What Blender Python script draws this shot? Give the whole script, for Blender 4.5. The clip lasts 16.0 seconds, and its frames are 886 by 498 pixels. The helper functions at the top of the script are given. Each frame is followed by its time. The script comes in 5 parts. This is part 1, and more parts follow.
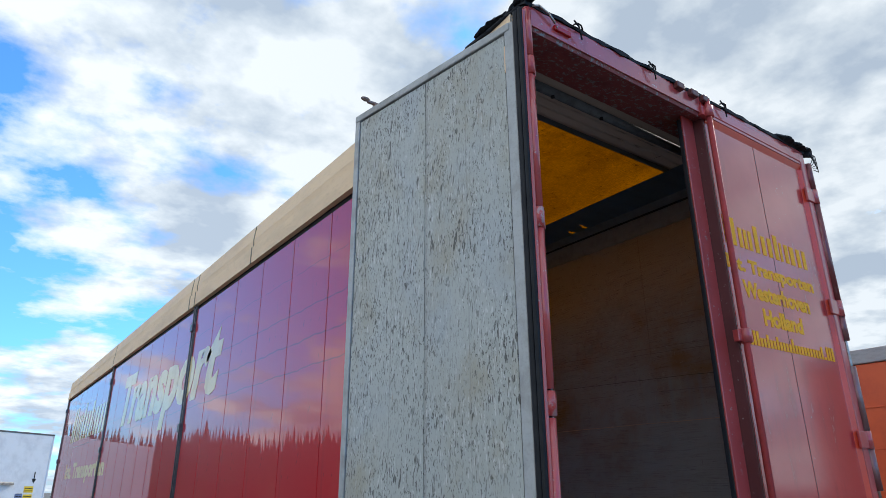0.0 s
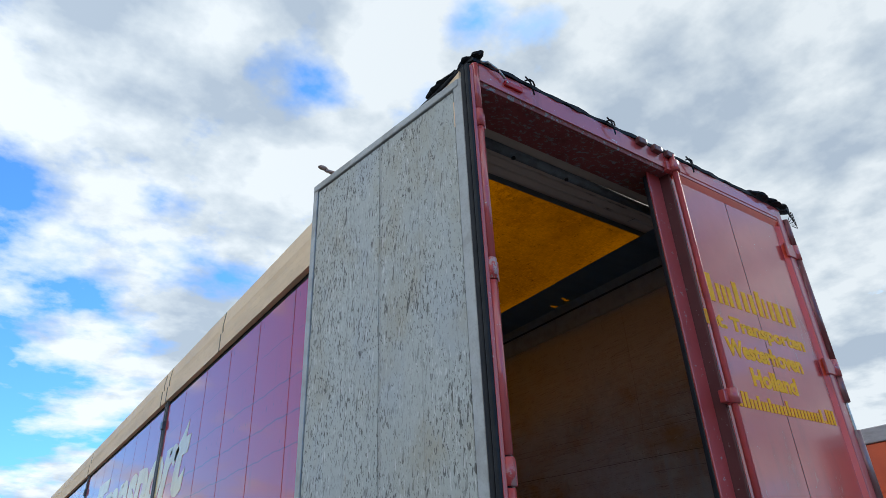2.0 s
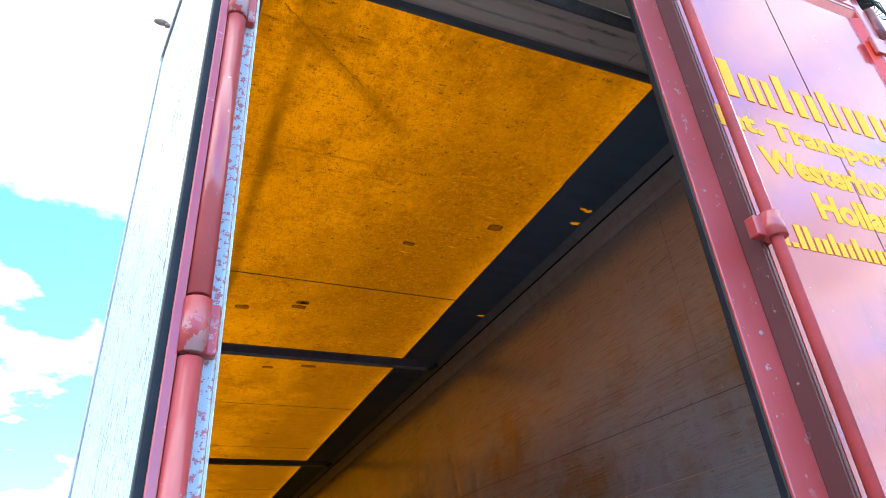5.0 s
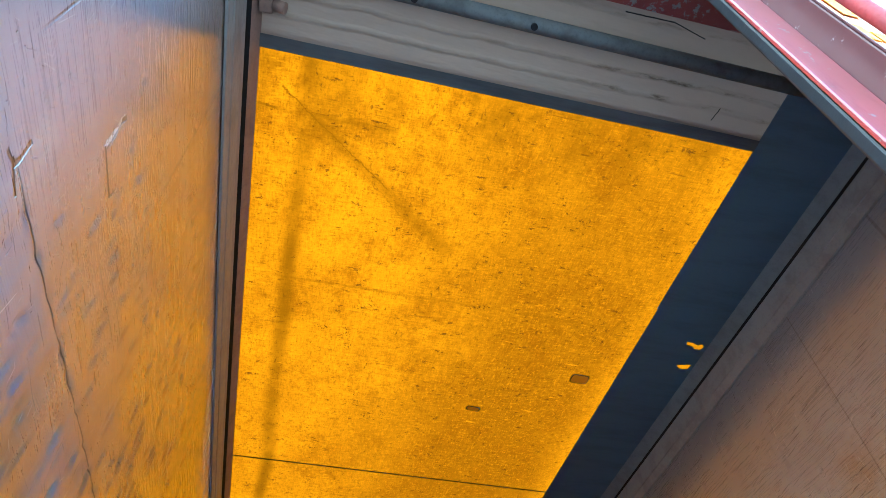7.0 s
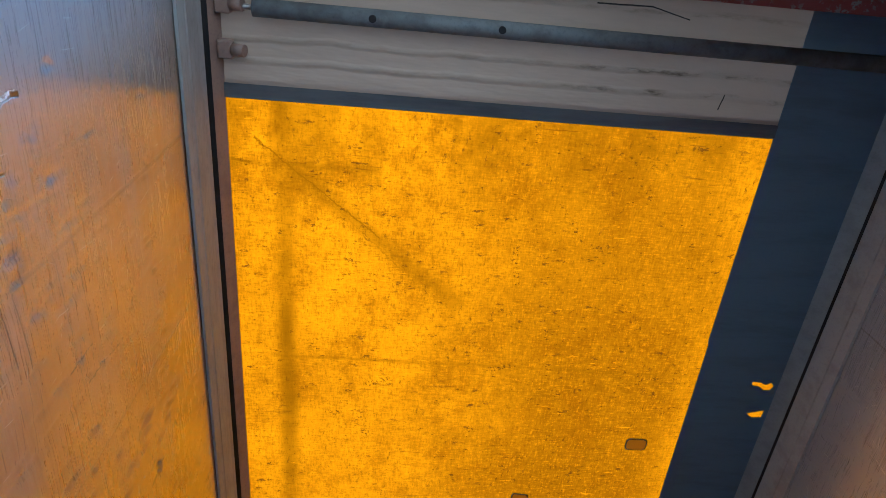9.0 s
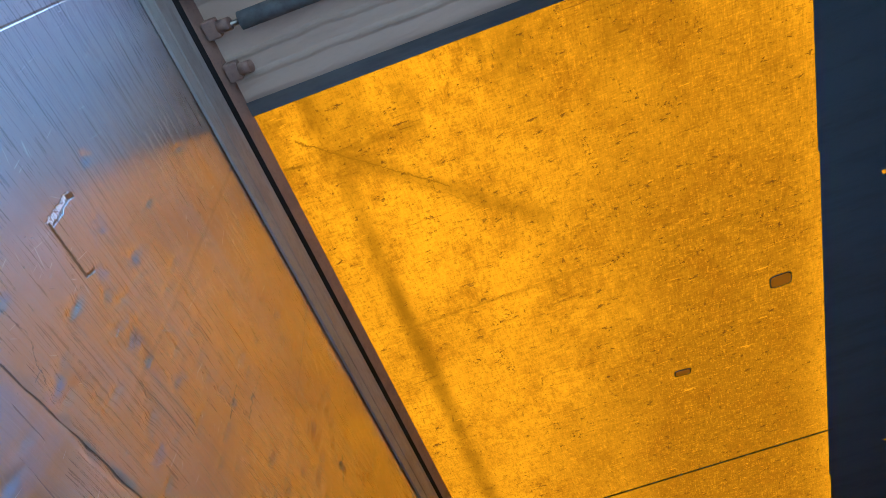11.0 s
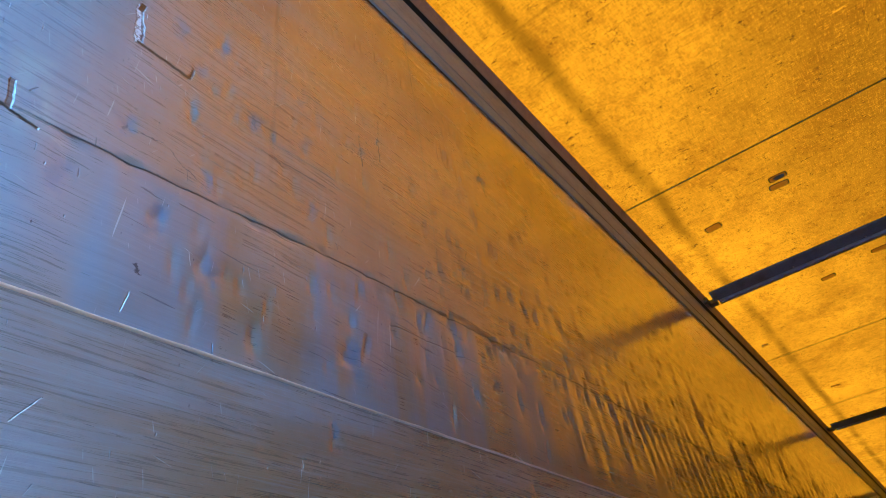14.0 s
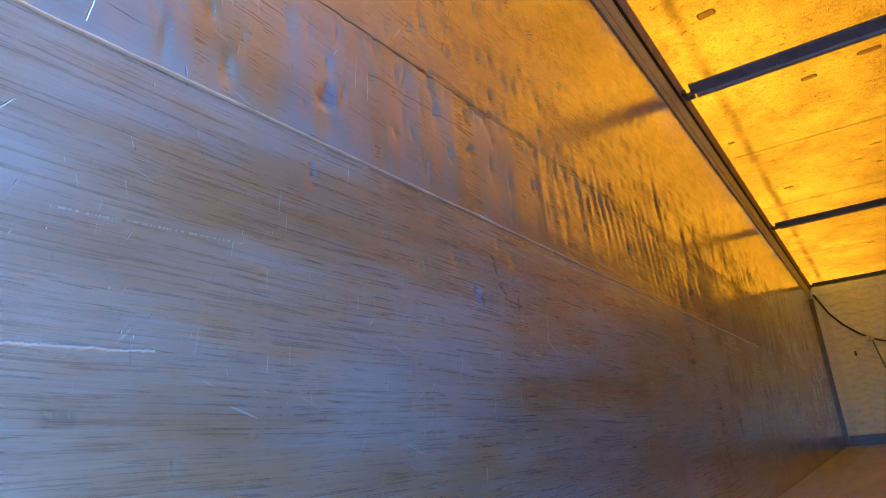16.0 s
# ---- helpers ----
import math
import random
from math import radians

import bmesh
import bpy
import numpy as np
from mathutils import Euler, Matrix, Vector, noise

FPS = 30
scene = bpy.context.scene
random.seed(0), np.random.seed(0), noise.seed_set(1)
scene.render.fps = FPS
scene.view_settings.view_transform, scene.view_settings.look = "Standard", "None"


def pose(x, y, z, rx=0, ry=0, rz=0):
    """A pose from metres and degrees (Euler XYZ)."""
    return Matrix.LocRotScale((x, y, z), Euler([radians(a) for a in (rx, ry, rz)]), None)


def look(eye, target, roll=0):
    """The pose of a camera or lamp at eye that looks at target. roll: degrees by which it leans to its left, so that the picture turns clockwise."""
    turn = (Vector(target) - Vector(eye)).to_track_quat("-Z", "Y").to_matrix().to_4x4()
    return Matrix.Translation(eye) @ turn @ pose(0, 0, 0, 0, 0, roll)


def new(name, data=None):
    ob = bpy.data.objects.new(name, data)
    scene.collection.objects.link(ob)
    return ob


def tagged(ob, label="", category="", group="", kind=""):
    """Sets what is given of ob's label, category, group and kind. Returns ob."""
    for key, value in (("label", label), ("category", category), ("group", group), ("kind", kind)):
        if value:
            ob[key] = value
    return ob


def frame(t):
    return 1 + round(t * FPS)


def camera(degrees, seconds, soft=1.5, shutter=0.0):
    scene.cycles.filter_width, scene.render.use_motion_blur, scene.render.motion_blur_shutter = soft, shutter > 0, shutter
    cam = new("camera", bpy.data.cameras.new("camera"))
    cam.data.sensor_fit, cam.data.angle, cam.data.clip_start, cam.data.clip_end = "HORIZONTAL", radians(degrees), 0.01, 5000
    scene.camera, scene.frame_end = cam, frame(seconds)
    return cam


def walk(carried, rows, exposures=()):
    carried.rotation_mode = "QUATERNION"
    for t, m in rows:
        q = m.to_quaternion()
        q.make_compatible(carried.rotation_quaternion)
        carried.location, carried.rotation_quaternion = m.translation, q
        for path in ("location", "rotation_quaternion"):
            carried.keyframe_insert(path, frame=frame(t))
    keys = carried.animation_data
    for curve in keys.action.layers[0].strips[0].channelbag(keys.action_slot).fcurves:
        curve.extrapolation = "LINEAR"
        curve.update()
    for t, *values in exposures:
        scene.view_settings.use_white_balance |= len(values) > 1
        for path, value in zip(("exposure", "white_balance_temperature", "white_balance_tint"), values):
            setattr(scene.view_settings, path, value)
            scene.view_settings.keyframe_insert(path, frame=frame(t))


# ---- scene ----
cam = camera(68.2, 16.0, 0.7)
PATH = [
    (0, (-3.048, -1.827, 1.769), (-1.955, -0.301, 2.46), -0.3),
    (0.5, (-3.025, -1.845, 1.779), (-1.955, -0.355, 2.576), -0.2),
    (1, (-2.969, -1.854, 1.771), (-1.913, -0.368, 2.593), -0.5),
    (1.5, (-2.857, -1.845, 1.74), (-1.813, -0.374, 2.604), -1.1),
    (2, (-2.74, -1.757, 1.683), (-1.716, -0.333, 2.644), -2.6),
    (2.5, (-2.497, -1.604, 1.675), (-1.492, -0.187, 2.667), -3.9),
    (3, (-2.285, -1.521, 1.681), (-1.328, -0.08, 2.684), -4.9),
    (3.5, (-1.972, -1.489, 1.666), (-1.139, 0.014, 2.69), -3.8),
    (4, (-1.754, -1.406, 1.635), (-0.908, 0.119, 2.614), -5.7),
    (4.2, (-1.648, -1.325, 1.625), (-0.815, 0.205, 2.608), -5.0),
    (6.3, (-0.921, -0.573, 1.677), (-0.449, 0.882, 2.966), -5.5),
    (6.5, (-0.87, -0.486, 1.691), (-0.454, 0.91, 3.061), -4.6),
    (7, (-0.776, -0.267, 1.719), (-0.449, 0.946, 3.275), -2.1),
    (7.5, (-0.698, -0.13, 1.716), (-0.417, 0.905, 3.404), -4.2),
    (8, (-0.546, 0.029, 1.721), (-0.416, 0.897, 3.518), -3.6),
    (8.2, (-0.499, 0.066, 1.719), (-0.374, 0.94, 3.514), -3.2),
    (10.3, (-0.584, 0.157, 1.748), (-0.487, 1.097, 3.511), -8.7),
    (10.5, (-0.574, 0.15, 1.743), (-0.533, 1.109, 3.498), -8.8),
    (11, (-0.51, 0.155, 1.752), (-0.667, 1.176, 3.464), -11.7),
    (11.5, (-0.419, 0.147, 1.741), (-0.71, 1.205, 3.413), -15.0),
    (12, (-0.411, 0.141, 1.739), (-0.874, 1.288, 3.31), -14.4),
    (12.5, (-0.417, 0.143, 1.737), (-1.007, 1.346, 3.222), -12.3),
    (13, (-0.427, 0.143, 1.73), (-1.137, 1.361, 3.148), -11.0),
    (13.5, (-0.419, 0.146, 1.725), (-1.227, 1.432, 3.026), -9.9),
    (14, (-0.426, 0.157, 1.721), (-1.297, 1.517, 2.9), -8.9),
    (14.5, (-0.435, 0.165, 1.704), (-1.37, 1.624, 2.703), -7.6),
    (15, (-0.443, 0.167, 1.687), (-1.406, 1.683, 2.568), -6.8),
    (15.5, (-0.445, 0.169, 1.671), (-1.442, 1.732, 2.423), -6.3),
    (16, (-0.454, 0.164, 1.66), (-1.476, 1.777, 2.255), -5.1),
]
EXPOSURES = [(0, 0.25, 6500, 9), (2.0, 0.18, 6500, 8), (3.0, 0.2, 6400, 8), (3.5, 0.4, 6300, 10), (4.2, 0.9, 6300, 14), (6.3, 3.45, 5900, -9), (7.2, 2.95, 5500, -9), (8.2, 2.85, 5800, -5),
             (10.3, 3.0, 5450, -6), (12.0, 2.78, 4950, -7), (13.5, 2.80, 4950, -7), (14.5, 3.08, 4850, -6), (15.5, 3.25, 4800, -6), (16.0, 3.5, 4850, -5)]
walk(cam, [(t, look(eye, target, roll)) for t, eye, target, roll in PATH], EXPOSURES)

# ---------------------------------------------------------------- sky and sun
SUN_ELEVATION, SUN_AZIMUTH = 36.0, 74.0  # azimuth from +y towards +x
sun = new("sun", bpy.data.lights.new("sun", "SUN"))
sun.data.energy, sun.data.angle, sun.data.color = 2.4, radians(7.0), (1.0, 0.95, 0.88)
se, sa = radians(SUN_ELEVATION), radians(SUN_AZIMUTH)
to_sun = Vector((math.sin(sa) * math.cos(se), math.cos(sa) * math.cos(se), math.sin(se)))
sun.matrix_world = look(to_sun * 60, (0, 0, 0))

world = bpy.data.worlds.new("sky")
scene.world = world
world.use_nodes = True
wn, wl = world.node_tree.nodes, world.node_tree.links
wn.clear()


def wnode(kind, **values):
    n = wn.new(kind)
    for key, value in values.items():
        n.inputs[key.replace("_", " ")].default_value = value
    return n


def wmath(op, a, b=None, c=None):
    n = wn.new("ShaderNodeMath")
    n.operation = op
    for i, v in enumerate((a, b, c)):
        if v is None:
            continue
        if isinstance(v, (int, float)):
            n.inputs[i].default_value = v
        else:
            wl.new(v, n.inputs[i])
    return n.outputs[0]


def wvec(op, a, b):
    n = wn.new("ShaderNodeVectorMath")
    n.operation = op
    for i, v in enumerate((a, b)):
        if isinstance(v, tuple):
            n.inputs[i].default_value = v
        else:
            wl.new(v, n.inputs[i])
    return n.outputs["Value"] if op == "DOT_PRODUCT" else n.outputs[0]


coord = wn.new("ShaderNodeTexCoord").outputs["Generated"]
sep = wn.new("ShaderNodeSeparateXYZ")
wl.new(coord, sep.inputs[0])
height = wmath("ADD", wmath("MAXIMUM", sep.outputs[2], 0.0), 0.16)
flat = wn.new("ShaderNodeCombineXYZ")
wl.new(wmath("DIVIDE", sep.outputs[0], height), flat.inputs[0])
wl.new(wmath("DIVIDE", sep.outputs[1], height), flat.inputs[1])
flat.inputs[2].default_value = 3.7


def wnoise(scale, detail, rough, shift):
    n = wnode("ShaderNodeTexNoise", Scale=scale, Detail=detail, Roughness=rough)
    wl.new(wvec("ADD", flat.outputs[0], shift), n.inputs["Vector"])
    return n.outputs["Fac"]


def wramp(value, stops):
    n = wn.new("ShaderNodeValToRGB")
    while len(n.color_ramp.elements) < len(stops):
        n.color_ramp.elements.new(0.5)
    for e, (at, col) in zip(n.color_ramp.elements, stops):
        e.position, e.color = at, (*col, 1)
    wl.new(value, n.inputs[0])
    return n.outputs[0]


def wmix(fac, a, b, mode="MIX"):
    n = wn.new("ShaderNodeMix")
    n.data_type, n.blend_type = "RGBA", mode
    for i, v in ((0, fac), (6, a), (7, b)):
        if isinstance(v, (int, float)):
            n.inputs[i].default_value = v
        elif isinstance(v, tuple):
            n.inputs[i].default_value = (*v, 1)
        else:
            wl.new(v, n.inputs[i])
    return n.outputs[2]


sky = wn.new("ShaderNodeTexSky")
sky.sky_type, sky.sun_disc = "NISHITA", False
sky.sun_elevation, sky.sun_rotation = se, sa
sky_blue = wmix(1.0, sky.outputs[0], (0.090, 0.195, 0.315), "MULTIPLY")
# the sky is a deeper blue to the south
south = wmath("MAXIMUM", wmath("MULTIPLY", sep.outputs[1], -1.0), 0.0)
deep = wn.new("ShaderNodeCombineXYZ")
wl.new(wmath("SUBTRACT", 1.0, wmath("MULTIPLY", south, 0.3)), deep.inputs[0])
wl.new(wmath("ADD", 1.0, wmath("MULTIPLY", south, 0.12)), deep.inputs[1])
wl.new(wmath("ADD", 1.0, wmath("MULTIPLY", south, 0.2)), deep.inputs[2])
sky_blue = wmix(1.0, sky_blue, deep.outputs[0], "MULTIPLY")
lump = wnoise(2.0, 12, 0.54, (5.3, 1.4, 0))
broad = wnoise(0.75, 4, 0.5, (7.1, 3.0, 0))
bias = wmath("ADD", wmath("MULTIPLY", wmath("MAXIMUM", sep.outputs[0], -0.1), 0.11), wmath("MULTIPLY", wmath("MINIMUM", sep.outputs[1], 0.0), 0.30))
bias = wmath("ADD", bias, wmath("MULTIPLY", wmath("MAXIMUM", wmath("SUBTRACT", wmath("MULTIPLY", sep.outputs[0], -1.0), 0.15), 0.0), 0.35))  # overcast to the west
# clearer low down to the north-west
clear = wmath("MULTIPLY", wmath("MAXIMUM", wmath("SUBTRACT", sep.outputs[1], wmath("MULTIPLY", wmath("ABSOLUTE", sep.outputs[0]), 0.8)), 0.0), wmath("MAXIMUM", wmath("SUBTRACT", 1.0, wmath("MULTIPLY", sep.outputs[2], 2.2)), 0.0))
bias = wmath("SUBTRACT", bias, wmath("MULTIPLY", clear, 0.13))
# a mostly closed cover with gaps: azimuth, elevation, half-width and depth of each
bias = wmath("ADD", bias, 0.085)
for az, el, wide, gap in ((-5, 28, 3, 0.12), (12, 37, 3, 0.12), (16, 45, 2.5, 0.13), (22, 42, 2.2, 0.14), (10, 38, 4, 0.07), (41, 48, 2.5, 0.16), (50, 47, 3, 0.14), (-11, 45, 4, 0.08), (0, 17, 5, 0.13), (12, 13, 4, 0.10), (69, 20, 4, 0.10), (-26, 24, 11, 0.13), (-14, 14, 9, 0.14)):
    aim = (math.sin(radians(az)) * math.cos(radians(el)), math.cos(radians(az)) * math.cos(radians(el)), math.sin(radians(el)))
    off = wmath("DIVIDE", wmath("SUBTRACT", 1.0, wvec("DOT_PRODUCT", coord, aim)), 1 - math.cos(radians(wide)))
    bias = wmath("SUBTRACT", bias, wmath("MULTIPLY", wmath("POWER", 2.718, wmath("MULTIPLY", off, -0.7)), gap))
density = wmath("ADD", wmath("ADD", wmath("MULTIPLY", lump, 0.8), wmath("ADD", wmath("MULTIPLY", broad, 0.4), wmath("MULTIPLY", wnoise(5.0, 10, 0.56, (1.3, 6.1, 0)), 0.42))), bias)
cover = wramp(density, [(0.69, (0, 0, 0)), (0.75, (0.55, 0.55, 0.55)), (0.82, (1, 1, 1))])
# thick clouds are greyer below; those that face the sun are whiter
lump2 = wnoise(2.0, 12, 0.54, (5.42, 1.46, 0.05))
relief = wmath("SUBTRACT", lump, lump2)
thick = wramp(wmath("SUBTRACT", wmath("ADD", wmath("MULTIPLY", lump2, 0.55), wmath("MULTIPLY", wnoise(1.3, 5, 0.5, (5.1, 9.2, 0)), 0.6)), wmath("MULTIPLY", relief, 1.7)),
              [(0.46, (0.99, 1.07, 1.15)), (0.60, (0.76, 0.86, 0.97)), (0.76, (0.54, 0.65, 0.80))])
toward = wvec("DOT_PRODUCT", coord, tuple(to_sun))
bright = wmath("ADD", wmath("SUBTRACT", 0.95, wmath("MULTIPLY", toward, 0.24)), wmath("MULTIPLY", south, 0.1))
cloud = wmix(1.0, thick, bright, "MULTIPLY")
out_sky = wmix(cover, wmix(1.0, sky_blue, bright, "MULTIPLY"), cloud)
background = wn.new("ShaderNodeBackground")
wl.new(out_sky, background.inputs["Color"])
background.inputs["Strength"].default_value = 1.0
wl.new(background.outputs[0], wn.new("ShaderNodeOutputWorld").inputs[0])


# ---------------------------------------------------------------- materials
class Nodes:
    """A material's node tree with short helpers."""

    def __init__(self, name):
        self.mat = bpy.data.materials.new(name)
        self.mat.use_nodes = True
        self.n, self.l = self.mat.node_tree.nodes, self.mat.node_tree.links
        self.n.clear()
        self.ragged = None
        self.out = self.n.new("ShaderNodeOutputMaterial")
        self.coord = self.n.new("ShaderNodeTexCoord").outputs["Object"]
        self.sep = self.n.new("ShaderNodeSeparateXYZ")
        self.l.new(self.coord, self.sep.inputs[0])

    def put(self, socket, v):
        if isinstance(v, bpy.types.NodeSocket):
            self.l.new(v, socket)
        elif isinstance(v, tuple) and len(v) == 3 and socket.type == "RGBA":
            socket.default_value = (*v, 1)
        else:
            socket.default_value = v

    def math(self, op, a, b=0.0, c=0.0, clamp=False):
        n = self.n.new("ShaderNodeMath")
        n.operation, n.use_clamp = op, clamp
        for i, v in enumerate((a, b, c)):
            self.put(n.inputs[i], v)
        return n.outputs[0]

    def axis(self, i):
        return self.sep.outputs[i]

    def bent_coord(self, scale, amount, i=2):
        """The coordinates with axis i pushed to and fro by a slow noise."""
        push = self.mul(self.math("SUBTRACT", self.noise(scale, 2, 0.5), 0.5), amount)
        c = self.n.new("ShaderNodeCombineXYZ")
        for j in range(3):
            self.l.new(self.math("ADD", self.axis(j), push) if j == i else self.axis(j), c.inputs[j])
        return c.outputs[0]

    def strokes(self, scale, thin, long, turn, shift, lo, gate):
        """Short straight strokes in the plane of the wall, turned by some degrees from upright."""
        m = self.n.new("ShaderNodeMapping")
        m.vector_type = "TEXTURE"
        m.inputs["Rotation"].default_value, m.inputs["Location"].default_value = (radians(turn), 0, 0), shift
        m.inputs["Scale"].default_value = (1, 1 / thin, 1 / long)
        self.l.new(self.coord, m.inputs[0])
        n = self.n.new("ShaderNodeTexNoise")
        n.inputs["Scale"].default_value, n.inputs["Detail"].default_value = scale, 1.5
        self.l.new(m.outputs[0], n.inputs["Vector"])
        return self.mul(self.step(n.outputs["Fac"], lo, lo + 0.02), gate)

    def noise(self, scale, detail=4.0, rough=0.55, stretch=(1, 1, 1), shift=(0, 0, 0), at=None):
        m = self.n.new("ShaderNodeMapping")
        m.inputs["Scale"].default_value, m.inputs["Location"].default_value = stretch, shift
        self.l.new(at or self.coord, m.inputs[0])
        n = self.n.new("ShaderNodeTexNoise")
        n.inputs["Scale"].default_value, n.inputs["Detail"].default_value, n.inputs["Roughness"].default_value = scale, detail, rough
        self.l.new(m.outputs[0], n.inputs["Vector"])
        return n.outputs["Fac"]

    def cells(self, scale, stretch=(1, 1, 1), shift=(0, 0, 0), random=1.0):
        m = self.n.new("ShaderNodeMapping")
        m.inputs["Scale"].default_value, m.inputs["Location"].default_value = stretch, shift
        self.l.new(self.coord, m.inputs[0])
        n = self.n.new("ShaderNodeTexVoronoi")
        n.inputs["Scale"].default_value, n.inputs["Randomness"].default_value = scale, random
        self.l.new(m.outputs[0], n.inputs["Vector"])
        return n.outputs["Distance"]

    def step(self, v, lo, hi):
        """0 below lo, 1 above hi, smooth between; lo > hi turns it round."""
        n = self.n.new("ShaderNodeMapRange")
        n.interpolation_type = "SMOOTHSTEP"
        a, b, c, d = (lo, hi, 0.0, 1.0) if lo < hi else (hi, lo, 1.0, 0.0)
        self.put(n.inputs[0], v)
        for i, x in enumerate((a, b, c, d)):
            n.inputs[i + 1].default_value = x
        return n.outputs[0]

    def mul(self, *vs):
        r = vs[0]
        for v in vs[1:]:
            r = self.math("MULTIPLY", r, v)
        return r

    def most(self, *vs):
        r = vs[0]
        for v in vs[1:]:
            r = self.math("MAXIMUM", r, v)
        return r

    def band(self, i, at, half, soft, wobble=None):
        """1 within half of the coordinate at along axis i."""
        v = self.math("SUBTRACT", self.axis(i), at)
        if wobble is not None:
            v = self.math("ADD", v, wobble)
        return self.step(self.math("ABSOLUTE", v), half + soft, half)

    def line(self, i, j, p, q, half, soft, stray=0.0):
        """1 near the segment p to q in the plane of axes i and j; it may stray from the straight."""
        (px, py), (qx, qy) = p, q
        dx, dy = qx - px, qy - py
        length = math.hypot(dx, dy)
        dx, dy = dx / length, dy / length
        u, v = self.math("SUBTRACT", self.axis(i), px), self.math("SUBTRACT", self.axis(j), py)
        if stray:
            if self.ragged is None:
                self.ragged = [self.math("SUBTRACT", self.noise(28, 4, 0.7, (1, 1, 1), (sh, 2, sh)), 0.5) for sh in (1, 6)]
            u, v = self.math("ADD", u, self.mul(self.ragged[0], stray)), self.math("ADD", v, self.mul(self.ragged[1], stray))
        along = self.math("ADD", self.mul(u, dx), self.mul(v, dy))
        off = self.math("ABSOLUTE", self.math("SUBTRACT", self.mul(v, dx), self.mul(u, dy)))
        past = self.math("MAXIMUM", self.math("SUBTRACT", self.mul(along, -1.0), 0.0), self.math("SUBTRACT", along, length))
        return self.step(self.math("MAXIMUM", off, past), half + soft, half)

    def mix(self, fac, a, b, mode="MIX"):
        n = self.n.new("ShaderNodeMix")
        n.data_type, n.blend_type = "RGBA", mode
        for i, v in ((0, fac), (6, a), (7, b)):
            self.put(n.inputs[i], v)
        return n.outputs[2]

    def bump(self, height, strength, distance, below=None):
        n = self.n.new("ShaderNodeBump")
        n.inputs["Strength"].default_value, n.inputs["Distance"].default_value = strength, distance
        self.l.new(height, n.inputs["Height"])
        if below is not None:
            self.l.new(below, n.inputs["Normal"])
        return n.outputs[0]

    def finish(self, colour, rough=0.5, metal=0.0, normal=None, level=0.5, coat=0.0, coat_rough=0.05, coat_ior=1.5):
        p = self.n.new("ShaderNodeBsdfPrincipled")
        for key, v in (("Base Color", colour), ("Roughness", rough), ("Metallic", metal), ("Specular IOR Level", level),
                       ("Coat Weight", coat), ("Coat Roughness", coat_rough), ("Coat IOR", coat_ior)):
            self.put(p.inputs[key], v)
        if normal is not None:
            self.l.new(normal, p.inputs["Normal"])
            self.l.new(normal, p.inputs["Coat Normal"])
        self.l.new(p.outputs[0], self.out.inputs[0])
        return self.mat


def worn(name, colour, second, rough, metal=0.0, scale=6.0, grain=90.0, bump=0.15, stretch=(1, 1, 1), amount=0.6, level=0.5):
    """A plain surface with large stains, fine grain and a slight relief."""
    k = Nodes(name)
    big = k.step(k.noise(scale, 6, 0.6, stretch), 0.42, 0.68)
    fine = k.noise(grain, 3, 0.6, stretch)
    col = k.mix(k.mul(big, amount), colour, second)
    col = k.mix(k.mul(k.step(fine, 0.5, 0.75), 0.35), col, second)
    r = k.math("ADD", rough, k.mul(k.math("SUBTRACT", fine, 0.5), 0.25), clamp=True)
    return k.finish(col, r, metal, k.bump(k.math("ADD", fine, k.mul(big, 0.6)), bump, 0.004), level)


def red_paint(name, colour, gloss, chips, bare=(0.42, 0.36, 0.34), spread=0.42, coat=0.38, size=26):
    """Red vehicle paint, faded, with scratches and chips to primer and steel."""
    k = Nodes(name)
    fade = k.noise(1.6, 5, 0.6)
    fine = k.noise(55, 4, 0.65)
    col = k.mix(k.mul(k.step(fade, 0.4, 0.7), 0.55), colour, tuple(min(1, c * 1.25 + 0.015) for c in colour))
    chip = k.mul(k.step(k.noise(size, 6, 0.7), 0.68 - chips, 0.72 - chips), k.step(fade, spread, spread + 0.18))
    col = k.mix(chip, col, bare)
    dirt = k.step(k.noise(5, 7, 0.7, (1, 1, 0.25)), 0.52, 0.75)
    col = k.mix(k.mul(dirt, 0.4), col, (0.06, 0.03, 0.03))
    r = k.math("ADD", gloss, k.mul(k.math("ADD", dirt, chip), 0.2))
    return k.finish(col, r, 0.0, k.bump(fine, 0.06, 0.002), 0.3, coat, gloss * 0.4)


RED = red_paint("red_paint", (0.52, 0.048, 0.045), 0.18, 0.0, coat=0.85)
RED_WORN = red_paint("worn_red_paint", (0.46, 0.062, 0.060), 0.34, 0.07, coat=0.9)
RED_BARE = red_paint("rubbed_red_paint", (0.46, 0.05, 0.045), 0.42, 0.20)
BARE_POST = red_paint("bare_grey_post", (0.42, 0.10, 0.09), 0.35, 0.24, (0.42, 0.43, 0.43), 0.02, size=75)
BAR_RED = worn("dull_red_bar", (0.46, 0.062, 0.060), (0.24, 0.05, 0.05), 0.55, level=0.12)
CREAM = worn("cream_edge", (0.75, 0.72, 0.62), (0.5, 0.46, 0.38), 0.5, 0, 20, 80)
BLACK = worn("black_rubber", (0.012, 0.013, 0.016), (0.03, 0.03, 0.032), 0.6, bump=0.3, level=0.2)
DARK_RED = red_paint("grimy_red_paint", (0.11, 0.03, 0.03), 0.5, 0.05)
# lit copy of the red, for sloped edge strips that catch the light
LIT_RED = red_paint("brightened_red_paint", (0.72, 0.075, 0.035), 0.3, 0.04)
